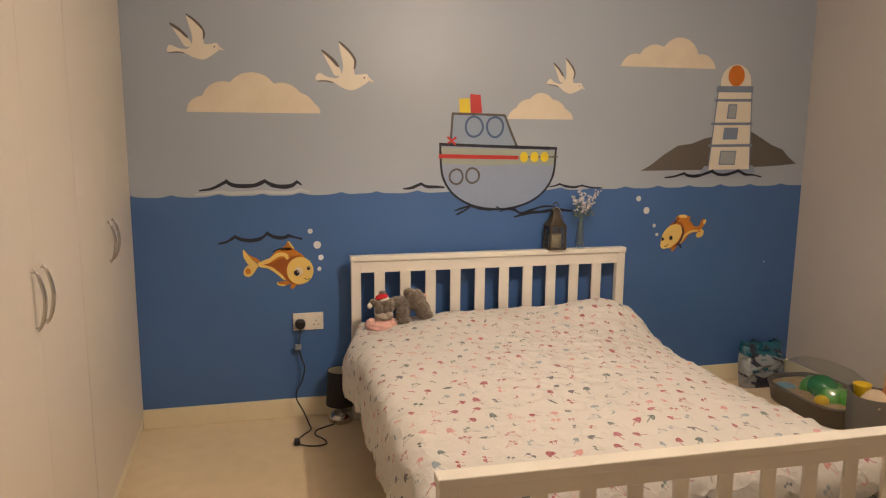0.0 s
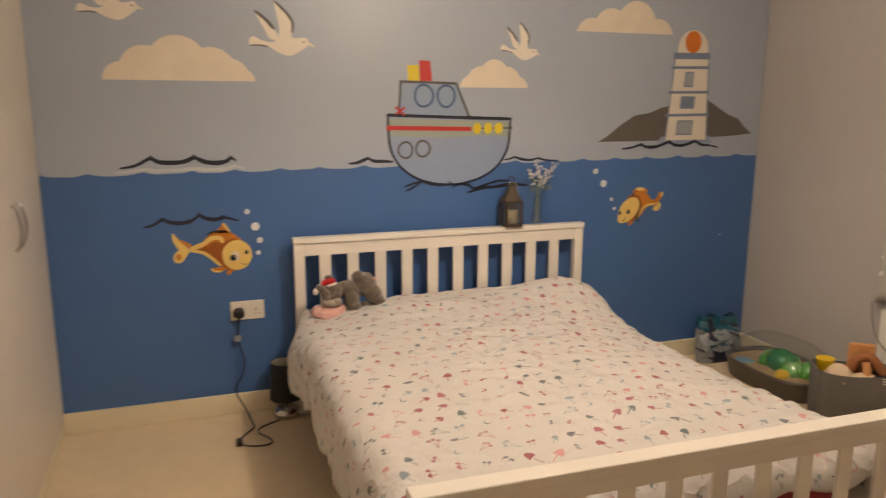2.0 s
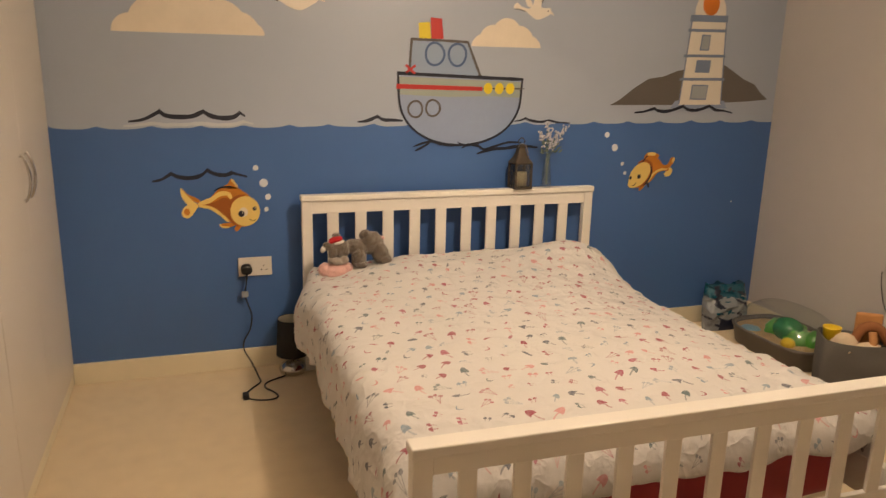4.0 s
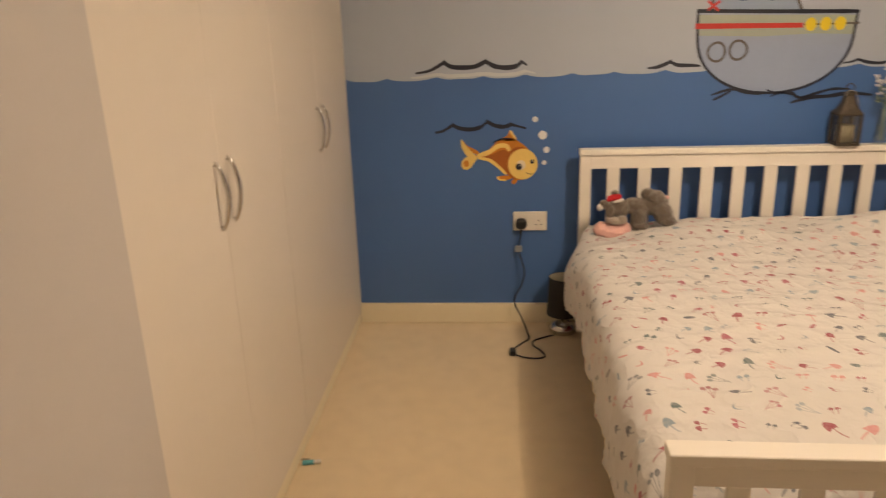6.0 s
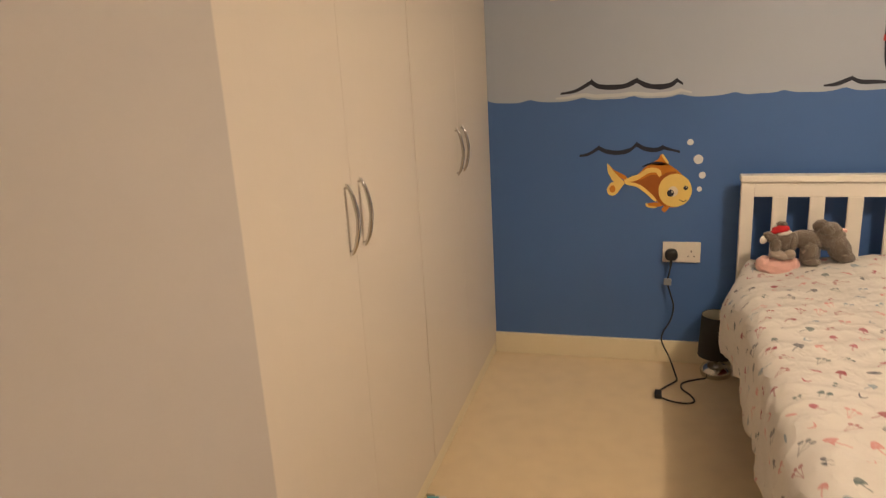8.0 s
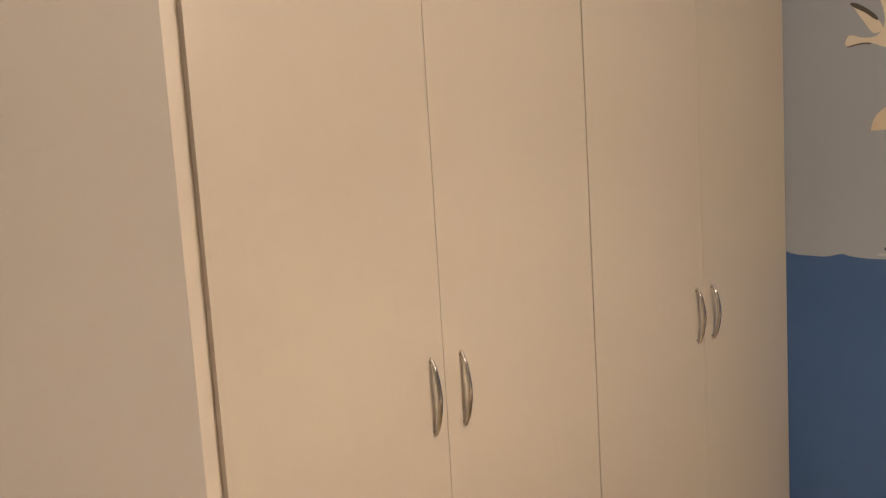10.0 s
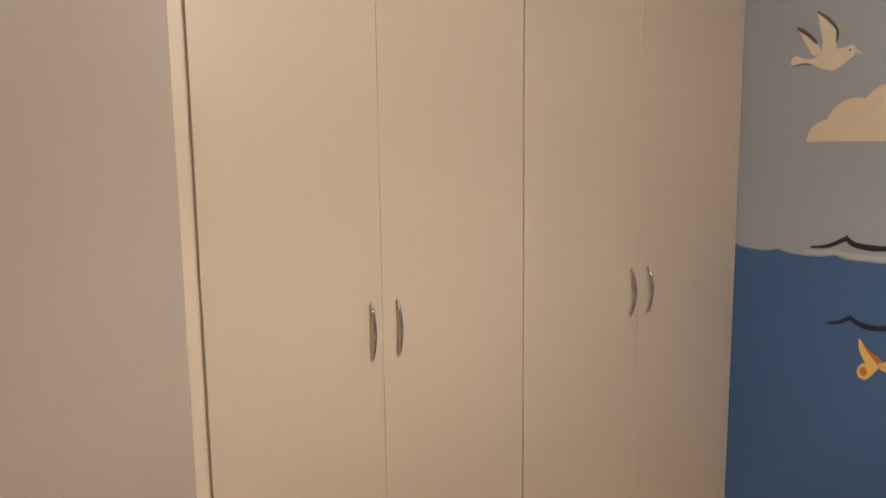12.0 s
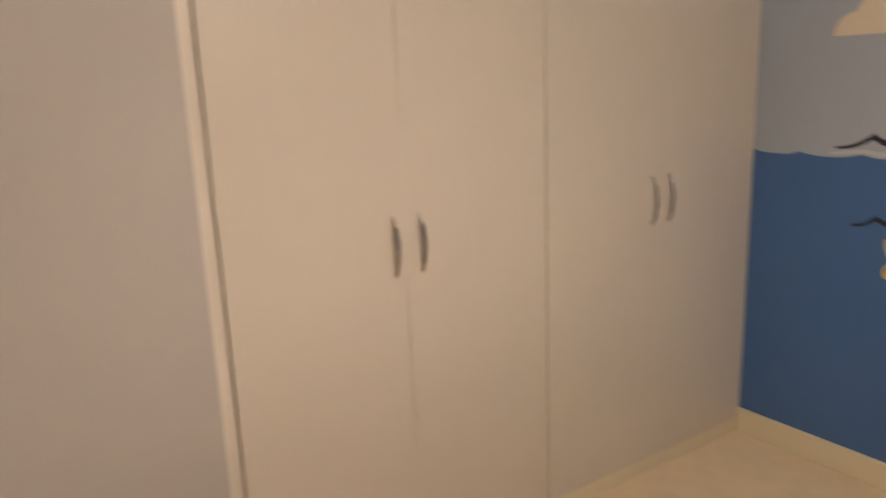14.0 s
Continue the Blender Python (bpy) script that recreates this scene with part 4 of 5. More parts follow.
# ---- plush toys on the bed ----
def elephant():
    y = -0.225
    toy = thing("plush_elephant", (1.20, y, 0.52), "grey plush elephant with a red and white hat, on the pillow", "plush toy")
    pieces = (
        ("torso", "", FUR, (((1.205, 0, 0.606), (0.062, 0.046, 0.036), 6), ((1.272, 0, 0.622), (0.052, 0.052, 0.052), 40), ((1.240, -0.006, 0.664), (0.026, 0.026, 0.020), -20), ((1.262, -0.020, 0.646), (0.032, 0.030, 0.026), 30))),
        ("hind_leg", "", FUR, (((1.304, -0.024, 0.582), (0.038, 0.040, 0.050), -22), ((1.322, -0.038, 0.556), (0.030, 0.036, 0.024), 0))),
        ("fore_leg", "", FUR, (((1.206, -0.034, 0.566), (0.032, 0.032, 0.046), 4), ((1.212, -0.044, 0.540), (0.032, 0.034, 0.018), 0))),
        ("head", "", FUR, (((1.120, -0.016, 0.610), (0.040, 0.042, 0.042), 20), ((1.078, -0.034, 0.622), (0.030, 0.018, 0.018), 32), ((1.092, -0.046, 0.598), (0.020, 0.018, 0.026), 12), ((1.116, 0.004, 0.662), (0.018, 0.020, 0.012), 0))),
        ("ear", "", FUR, (((1.146, -0.020, 0.606), (0.024, 0.034, 0.036), 0),)),
        ("chin", "pale grey plush chin", PALEFUR, (((1.106, -0.046, 0.562), (0.036, 0.028, 0.016), 14), ((1.140, -0.050, 0.566), (0.020, 0.018, 0.018), 0))),
        ("hat", "red felt hat", REDFELT, (((1.110, -0.020, 0.651), (0.029, 0.027, 0.012), -8), ((1.092, -0.026, 0.646), (0.018, 0.018, 0.009), -30))),
        ("hat_brim", "white plush brim", WHITEFUR, (((1.121, -0.036, 0.641), (0.023, 0.020, 0.0065), -14),)),
        ("pompom", "white plush pompom", WHITEFUR, (((1.052, -0.034, 0.614), (0.012, 0.012, 0.015), 20),)),
        ("tail", "pink plush tail", PINK, (((1.318, 0.008, 0.640), (0.014, 0.010, 0.009), 0),)))
    for name, label, fur, lobes in pieces:
        bm = bmesh.new()
        for (x, dy, z), radii, turn in lobes:
            ellipsoid(bm, (x, y + dy, z), radii, (0, turn, 0), 0, 4, 0.12)
        part(name, bm, fur, toy, label, True)
    p = bmesh.new()
    ellipsoid(p, (1.105, -0.262, 0.514), (0.060, 0.045, 0.034), (0, 0, 8), 0, 4, 0.12)
    ellipsoid(p, (1.062, -0.255, 0.520), (0.032, 0.036, 0.032), (0, 0, 0), 0, 4, 0.12)
    ellipsoid(p, (1.148, -0.258, 0.524), (0.032, 0.032, 0.026), (0, 0, 0), 0, 4, 0.12)
    tagged(part("pink_plush_toy", p, PINK, None, "", True), "small pink plush toy lying under a grey plush elephant", "plush toy")


elephant()


# ---- things on the headboard ----
def lantern():
    x, y, z = 2.028, -0.100, 0.8235
    g = thing("candle_lantern", (x, y, z), "dark bronze metal candle lantern standing on the headboard", "lantern")
    r = 0.040
    part("base", block((x - r - 0.006, y - r - 0.006, z), (x + r + 0.006, y + r + 0.006, z + 0.010), 0.002), LANTERN, g)
    for sx in (-1, 1):
        for sy in (-1, 1):
            part("corner_post", block((x + sx * r - 0.005, y + sy * r - 0.005, z + 0.010), (x + sx * r + 0.005, y + sy * r + 0.005, z + 0.120), 0.001), LANTERN, g)
    for sx, sy in ((0, -1), (0, 1), (1, 0), (-1, 0)):
        lo = (x + sx * r - (0.001 if sx else r - 0.006), y + sy * r - (0.001 if sy else r - 0.006), z + 0.011)
        hi = (x + sx * r + (0.001 if sx else r - 0.006), y + sy * r + (0.001 if sy else r - 0.006), z + 0.119)
        part("glass_pane", block(lo, hi), PANE, g, "dusty glass pane").visible_shadow = False
    part("roof", loft((x, y, z), [(0.118, 0.044, 0.044), (0.120, 0.050, 0.050), (0.126, 0.050, 0.050), (0.142, 0.036, 0.036), (0.160, 0.026, 0.026), (0.180, 0.021, 0.021), (0.194, 0.017, 0.017), (0.200, 0.019, 0.019), (0.205, 0.016, 0.016), (0.212, 0.005, 0.005)], 32, 5.0), LANTERN, g)
    part("handle", tube([(x - 0.020, y - 0.012, z + 0.192), (x - 0.012, y - 0.014, z + 0.212), (x + 0.014, y - 0.016, z + 0.208), (x + 0.026, y - 0.018, z + 0.178), (x + 0.033, y - 0.020, z + 0.150)], 0.0022, 6), CHROME, g, "thin bright wire handle", True)
    part("ring", tube([(x - 0.012, y, z + 0.214), (x - 0.016, y, z + 0.226), (x, y, z + 0.240), (x + 0.016, y, z + 0.226), (x + 0.012, y, z + 0.214)], 0.0025, 6), LANTERN, g)
    tagged(part("candle", loft((x, y, z + 0.0105), [(0, 0.034, 0.034), (0.064, 0.034, 0.034), (0.067, 0.030, 0.030), (0.062, 0.006, 0.006)], 28), WAX, None, "", True), "stout cream candle inside the metal lantern", "candle")


lantern()


def vase():
    x, y, z = 2.168, -0.100, 0.8235
    g = thing("bud_vase", (x, y, z), "slim clear glass bud vase standing on the headboard", "vase")
    part("glass_body", loft((x, y, z), [(0, 0.026, 0.026), (0.004, 0.028, 0.028), (0.05, 0.024, 0.024), (0.10, 0.018, 0.018), (0.138, 0.0165, 0.0165), (0.137, 0.0145, 0.0145), (0.10, 0.016, 0.016), (0.05, 0.022, 0.022), (0.014, 0.0245, 0.0245)], 28), VASEGLASS, g, "", True).visible_shadow = False
    f = thing("flower_bunch", (x, y, z + 0.013), "bunch of pale lilac artificial flowers with grey-green leaves in a vase", "flowers")
    rng = random.Random(4)
    for dx, dy, h in ((-0.042, 0.0, 0.268), (-0.018, -0.02, 0.318), (0.006, 0.01, 0.285), (0.032, -0.015, 0.275), (0.058, 0.01, 0.262), (0.085, -0.005, 0.298), (0.020, 0.02, 0.250)):
        tip = Vector((x + dx, y + dy, z + h))
        part("stem", tube([(x + dx * 0.08, y + dy * 0.1, z + 0.014), (x + dx * 0.12, y, z + 0.14), (x + dx * 0.6, y + dy * 0.6, z + 0.21), tip], 0.0011, 5), LEAF, f)
        bm = bmesh.new()
        for k in range(26):
            s = rng.random()
            at = tip + Vector((-dx * 0.35 * s, -dy * 0.3 * s, -0.075 * s)) + Vector((rng.gauss(0, 0.0065), rng.gauss(0, 0.0065), 0))
            ellipsoid(bm, at, (0.0045, 0.0045, 0.006), (rng.uniform(-40, 40), rng.uniform(-40, 40), 0), 0, 1)
        part("flower_spike", bm, FLORET, f, "pale lilac spike")
    for k in range(26):
        a, r = rng.uniform(0, 6.28), rng.uniform(0.006, 0.045)
        c = Vector((x + r * math.cos(a) + 0.012, y + 0.5 * r * math.sin(a), z + rng.uniform(0.155, 0.225)))
        d = Vector((math.cos(a), 0.6 * math.sin(a), rng.uniform(0.1, 1.0))).normalized()
        w = d.cross(Vector((0.3, 0.8, 0.1))).normalized()
        bm = bmesh.new()
        n = d.cross(w) * 0.003
        pts = [c, c + d * 0.012 + w * 0.006 + n, c + d * 0.030, c + d * 0.012 - w * 0.006 + n]
        vs = [bm.verts.new(q) for q in pts]
        mid = bm.verts.new(c + d * 0.014 - n * 0.4)
        for a1, b1 in zip(vs, vs[1:] + vs[:1]):
            bm.faces.new((a1, b1, mid))
        part("leaf", bm, LEAF, f)


vase()


# ---- socket, plug, lead and bedside lamp ----
def socket():
    x0, x1, z0, z1 = 0.709, 0.856, 0.444, 0.530
    s = thing("double_socket", (0.782, 0, 0.487), "white plastic double wall socket with one black plug in it", "socket")
    part("faceplate", block((x0, -0.010, z0), (x1, -0.0014, z1), 0.003), PLASTIC, s)
    for cx in (0.745, 0.820):
        for dx, dz, w, h in ((0, 0.008, 0.004, 0.008), (-0.011, -0.012, 0.0065, 0.004), (0.011, -0.012, 0.0065, 0.004)):
            part("pin_slot", block((cx + dx - w / 2, -0.0108, 0.483 + dz - h / 2), (cx + dx + w / 2, -0.009, 0.483 + dz + h / 2)), BLACK, s)
        part("rocker", block((cx + 0.014, -0.0135, 0.505), (cx + 0.024, -0.009, 0.520), 0.001), PLASTIC, s)
    p = thing("mains_plug", (0.743, -0.011, 0.480), "round black mains plug pushed into the wall socket", "plug")
    bm = loft((0, 0, 0), [(0, 0.024, 0.023), (0.020, 0.025, 0.024), (0.030, 0.020, 0.019), (0.033, 0.012, 0.012)], 24, 2.6)
    bmesh.ops.transform(bm, matrix=pose(0.743, -0.0112, 0.480, 90), verts=bm.verts)
    part("plug_body", bm, BLACK, p, "", True)
    part("cord_grip", tube([(0.743, -0.028, 0.462), (0.742, -0.030, 0.446), (0.741, -0.031, 0.434)], 0.0055, 10), BLACK, p)
    lead = thing("lamp_lead", (0.70, -0.3, 0.0), "thin black mains lead with an inline switch trailing over the carpet", "cable")
    part("cable", tube([(0.741, -0.031, 0.435), (0.736, -0.030, 0.40), (0.730, -0.030, 0.365), (0.745, -0.034, 0.31), (0.757, -0.040, 0.262), (0.745, -0.046, 0.20), (0.718, -0.050, 0.150), (0.715, -0.060, 0.110),
        (0.745, -0.085, 0.055), (0.768, -0.150, 0.012), (0.772, -0.195, 0.0045), (0.735, -0.250, 0.0045), (0.704, -0.300, 0.0045), (0.701, -0.335, 0.006)], 0.0035, 8), BLACK, lead, "", True)
    part("cable", tube([(0.701, -0.345, 0.006), (0.745, -0.375, 0.0045), (0.800, -0.385, 0.0045), (0.832, -0.365, 0.0045), (0.820, -0.315, 0.0045), (0.790, -0.265, 0.0045), (0.795, -0.215, 0.0045), (0.840, -0.180, 0.0045), (0.885, -0.160, 0.006)], 0.0035, 8), BLACK, lead, "", True)
    part("inline_switch", block((0.688, -0.362, 0.001), (0.714, -0.315, 0.022), 0.006), BLACK, lead)
    part("cable_tag", block((0.716, -0.036, 0.352), (0.746, -0.026, 0.380), 0.002), BAGWHITE, lead, "pale folded paper tag")


socket()


def bedside_lamp():
    x, y = 0.925, -0.115
    g = thing("bedside_lamp", (x, y, 0), "small table lamp with black drum shade on the carpet", "lamp")
    part("base", loft((x, y, 0), [(0, 0.048, 0.048), (0.006, 0.058, 0.058), (0.026, 0.062, 0.062), (0.046, 0.050, 0.050), (0.058, 0.026, 0.026), (0.063, 0.010, 0.010)], 40), CHROME, g, "squat polished metal base", True)
    part("stem", loft((x, y, 0.060), [(0, 0.008, 0.008), (0.055, 0.008, 0.008)], 16), CHROME, g, "", True)
    part("shade", loft((x, y, 0.092), [(0, 0.072, 0.072), (0.085, 0.067, 0.067), (0.172, 0.062, 0.062), (0.172, 0.0605, 0.0605), (0, 0.0705, 0.0705)], 48, close=(False, False)), SHADE, g, "black fabric drum shade", True)
    part("shade_lining", loft((x, y, 0.0925), [(0, 0.0700, 0.0700), (0.170, 0.0600, 0.0600)], 48, close=(False, False)), SHADE_IN, g, "", True)
    part("bulb", loft((x, y, 0.115), [(0, 0.011, 0.011), (0.02, 0.014, 0.014), (0.05, 0.024, 0.024), (0.07, 0.020, 0.020), (0.08, 0.006, 0.006)], 24), PLASTIC, g, "", True)


bedside_lamp()

tube_b = bmesh.new()
tube([(0.010, -1.150, 0.009), (0.030, -1.146, 0.009), (0.046, -1.143, 0.009)], 0.008, 12, tube_b)
cap_t = thing("small_tube", (0.03, -1.146, 0), "tiny aqua and white plastic tube lying by the wardrobe plinth", "tube")
part("tube_body", tube_b, TUBE, cap_t, "", True)
part("tube_cap", tube([(0.046, -1.143, 0.009), (0.058, -1.140, 0.009), (0.068, -1.138, 0.009)], 0.0065, 12), PLASTIC, cap_t, "white cap", True)
part("tube_nozzle", block((0.000, -1.128, 0.001), (0.026, -1.120, 0.007), 0.002), DARKGAP, cap_t)


# ---- corner by the east wall ----
def pet_bag():
    bm = bmesh.new()
    cx, cy, w, d, h = 3.310, -0.125, 0.275, 0.12, 0.265
    n, m = 54, 54
    rows = []
    for j in range(m + 1):
        s = j / m
        row = []
        for i in range(2 * n):
            a = 2 * math.pi * i / (2 * n)
            c, q = math.cos(a), math.sin(a)
            thick = d / 2 * (1 - 0.72 * max(0, s - 0.55) / 0.45) * (0.75 + 0.25 * min(1, s * 5))
            p = Vector((cx + w / 2 * math.copysign(abs(c) ** 0.6, c) * (1 - 0.04 * s), cy + thick * math.copysign(abs(q) ** 0.7, q) + 0.03 * s, h * s * (1 - 0.16 * (c * 0.5 + 0.5))))
            p += Vector((0.7, 1, 0.8)) * (0.022 * noise.noise(p * 16) + 0.012 * noise.noise(p * 38)) * min(1, s * 4)
            p.y = min(p.y, -0.018)
            row.append(bm.verts.new(p))
        rows.append(row)
    for j in range(m):
        for i in range(2 * n):
            f = bm.faces.new((rows[j][i], rows[j][(i + 1) % (2 * n)], rows[j + 1][(i + 1) % (2 * n)], rows[j + 1][i]))
            c = f.calc_center_median()
            k = noise.noise(Vector((c.x * 15, 0, c.z * 40 + c.x * 12)))
            f.material_index = (0 if k > -0.30 else 2) if c.z > 0.175 + 0.05 * noise.noise(Vector((c.x * 9, 3, 0))) else (2 if k < -0.30 or (c.z < 0.06 and c.x > 3.24) else (0 if k > 0.30 and c.z > 0.09 else 1))
    bm.faces.new(rows[0][::-1])
    bm.faces.new(rows[-1])
    tagged(part("pet_supply_bag", bm, (BAGBLUE, BAGWHITE, BAGDARK), None, "", True), "crumpled teal and white plastic bag standing in the corner", "bag")


pet_bag()


def tray():
    cx, cy, rx, ry = 3.362, -0.525, 0.19, 0.275
    g = thing("lidded_tray", (cx, cy, 0), "taupe plastic tray with a clear domed lid, on the carpet", "plastic tray")
    part("tub", loft((cx, cy, 0), [(0, rx - 0.035, ry - 0.035), (0.010, rx - 0.022, ry - 0.022), (0.092, rx - 0.006, ry - 0.006), (0.098, rx - 0.001, ry - 0.001), (0.106, rx, ry), (0.111, rx - 0.002, ry - 0.002), (0.111, rx - 0.012, ry - 0.012), (0.095, rx - 0.014, ry - 0.014), (0.02, rx - 0.03, ry - 0.03)], 56, 3.4), TRAY, g, "", True)
    part("bedding", loft((cx, cy, 0), [(0.090, rx - 0.016, ry - 0.016), (0.095, rx - 0.05, ry - 0.06), (0.098, rx - 0.12, ry - 0.15)], 56, 3.0, close=(False, True)), BEDDING, g, "pale wood shavings", True)
    part("clear_lid", loft((cx, cy, 0), [(0.112, rx - 0.003, ry - 0.003), (0.118, rx - 0.006, ry - 0.006), (0.165, rx - 0.022, ry - 0.026), (0.205, rx - 0.048, ry - 0.055), (0.235, rx - 0.085, ry - 0.10), (0.248, rx - 0.13, ry - 0.16), (0.251, 0.02, 0.05)], 56, 2.7, close=(False, True)), LIDPLASTIC, g, "clear plastic domed lid", True).visible_shadow = False
    bm = bmesh.new()
    for dx, dy, r in ((-0.01, 0.06, 0.07), (0.02, -0.02, 0.085), (-0.02, -0.09, 0.08), (0.03, -0.15, 0.06)):
        ellipsoid(bm, (cx + dx, cy + dy, 0.105), (r, r * 0.8, 0.058), (0, 0, 20), 0, 3, 0.25)
    tagged(part("green_toy", bm, GREEN, None, "", True), "bright green moulded plastic toy inside the lidded tray", "toy")
    bm = bmesh.new()
    ellipsoid(bm, (cx - 0.03, cy - 0.035, 0.140), (0.066, 0.080, 0.062), (0, 0, 0), 0, 4)
    tagged(part("green_ball", bm, DKGREEN, None, "", True), "shiny deep green plastic dome inside the lidded tray", "toy")
    bm = bmesh.new()
    ellipsoid(bm, (cx - 0.105, cy - 0.12, 0.105), (0.035, 0.035, 0.028), (0, 0, 0), 0, 3)
    tagged(part("yellow_dish", bm, YELLOWP, None, "", True), "small yellow plastic dish inside the lidded tray", "dish")
    bm = bmesh.new()
    ellipsoid(bm, (cx - 0.11, cy + 0.13, 0.097), (0.04, 0.05, 0.014), (0, 0, 20), 0, 3)
    tagged(part("blue_dish", bm, BLUEP, None, "", True), "flat pale blue plastic dish on the wood shavings", "dish")


tray()


def toy_basket():
    h = 0.288
    m = pose(3.262, -1.020, 0, 0, 0, -33.5)
    lift = pose(0, 0, h - 0.325)
    wx, wy = 0.152, 0.098
    g = thing("felt_basket", (3.262, -1.020, 0), "oblong grey felt storage basket full of toys", "basket")

    def turned(bm):
        bmesh.ops.transform(bm, matrix=m, verts=bm.verts)
        return bm
    rings = [(z, wx + d, wy + d) for z, d in ((0, -0.012), (0.01, -0.006), (h * 0.5, 0.0), (h - 0.004, 0.004), (h, 0.002), (h - 0.004, -0.005), (h * 0.5, -0.008), (0.02, -0.016))]
    bm = loft((0, 0, 0), rings, 64, 5.0)
    for v in bm.verts:
        if v.co.z > 0.15:
            s = (v.co.z - 0.15) / (h - 0.15)
            v.co.z -= 0.016 * s * math.cos(v.co.x / wx * 1.4)
            v.co.y += 0.010 * s * math.sin(v.co.x * 14)
    part("felt_body", turned(bm), FELT, g, "", True)
    for dx in (-0.028,):
        b = loft((0, 0, 0), [(0, 0.008, 0.008), (0.003, 0.008, 0.008), (0.006, 0.004, 0.004)], 14)
        bmesh.ops.transform(b, matrix=pose(dx - 0.024, -wy - 0.003, 0.240, 90), verts=b.verts)
        part("rivet", turned(b), CHROME, g, "small metal rivet")
    def inside(bm):
        bmesh.ops.transform(bm, matrix=m @ lift, verts=bm.verts)
        return bm
    tagged(part("yellow_cup", inside(loft((-0.098, 0.035, 0.25), [(0, 0.026, 0.026), (0.085, 0.038, 0.038), (0.09, 0.040, 0.040), (0.09, 0.036, 0.036), (0.02, 0.024, 0.024)], 30)), YELLOWP, None, "", True), "bright yellow plastic toy cup in the felt basket", "toy")
    t = thing("wooden_toy", m @ lift @ Vector((0.07, 0.03, 0.2)), "orange wooden toy with a rounded back in the felt basket", "toy")
    part("toy_back", inside(block((-0.010, 0.030, 0.18), (0.098, 0.052, 0.418), 0.012, seg=3)), ORANGEW, t)
    part("toy_arch", inside(tube([(-0.015, 0.0, 0.29), (0.015, 0.0, 0.358), (0.070, 0.0, 0.366), (0.128, 0.0, 0.30)], 0.022, 12)), BROWN, t, "brown rounded arch", True)
    part("toy_leg", inside(tube([(0.045, -0.03, 0.355), (0.050, -0.045, 0.31), (0.052, -0.055, 0.24)], 0.017, 10)), ORANGEW, t, "", True)
    bm = bmesh.new()
    ellipsoid(bm, (-0.045, 0.0, 0.270), (0.062, 0.055, 0.056), (0, 20, 0), 0, 3, 0.2)
    ellipsoid(bm, (0.045, -0.045, 0.265), (0.075, 0.038, 0.045), (0, 0, 0), 0, 3, 0.2)
    tagged(part("fabric_toy", inside(bm), CREAMTOY, None, "", True), "soft cream fabric toy stuffed into the felt basket", "toy")
    p = thing("toy_tag", m @ lift @ Vector((0.09, -0.085, 0.28)), "small black and white card tag on a toy", "tag")
    part("tag_card", inside(block((0.068, -0.088, 0.272), (0.122, -0.083, 0.318), 0.001)), BLACK, p)
    for k in range(3):
        part("tag_bar", inside(block((0.074, -0.0905, 0.281 + k * 0.011), (0.114, -0.0875, 0.286 + k * 0.011))), PLASTIC, p)


toy_basket()


def box_beside():
    g = thing("cardboard_box", (3.44, -1.44, 0), "open brown cardboard box on the carpet beside the felt basket", "box")
    x0, x1, y0, y1, h = 3.365, 3.485, -1.60, -1.175, 0.318
    for lo, hi in (((x0, y0, 0), (x1, y0 + 0.006, h)), ((x0, y1 - 0.006, 0), (x1, y1, h)), ((x0, y0 + 0.007, 0), (x0 + 0.006, y1 - 0.007, h)), ((x1 - 0.006, y0 + 0.007, 0), (x1, y1 - 0.007, h))):
        part("side_panel", block(lo, hi, 0.002), CARD, g)
    part("bottom_panel", block((x0 + 0.007, y0 + 0.007, 0.001), (x1 - 0.007, y1 - 0.007, 0.006)), CARD, g)
    part("rim", block((x0 - 0.003, y0 - 0.003, h - 0.035), (x0 - 0.0005, y1 + 0.003, h), 0.001), ORANGEW, g, "orange paper rim band")


box_beside()


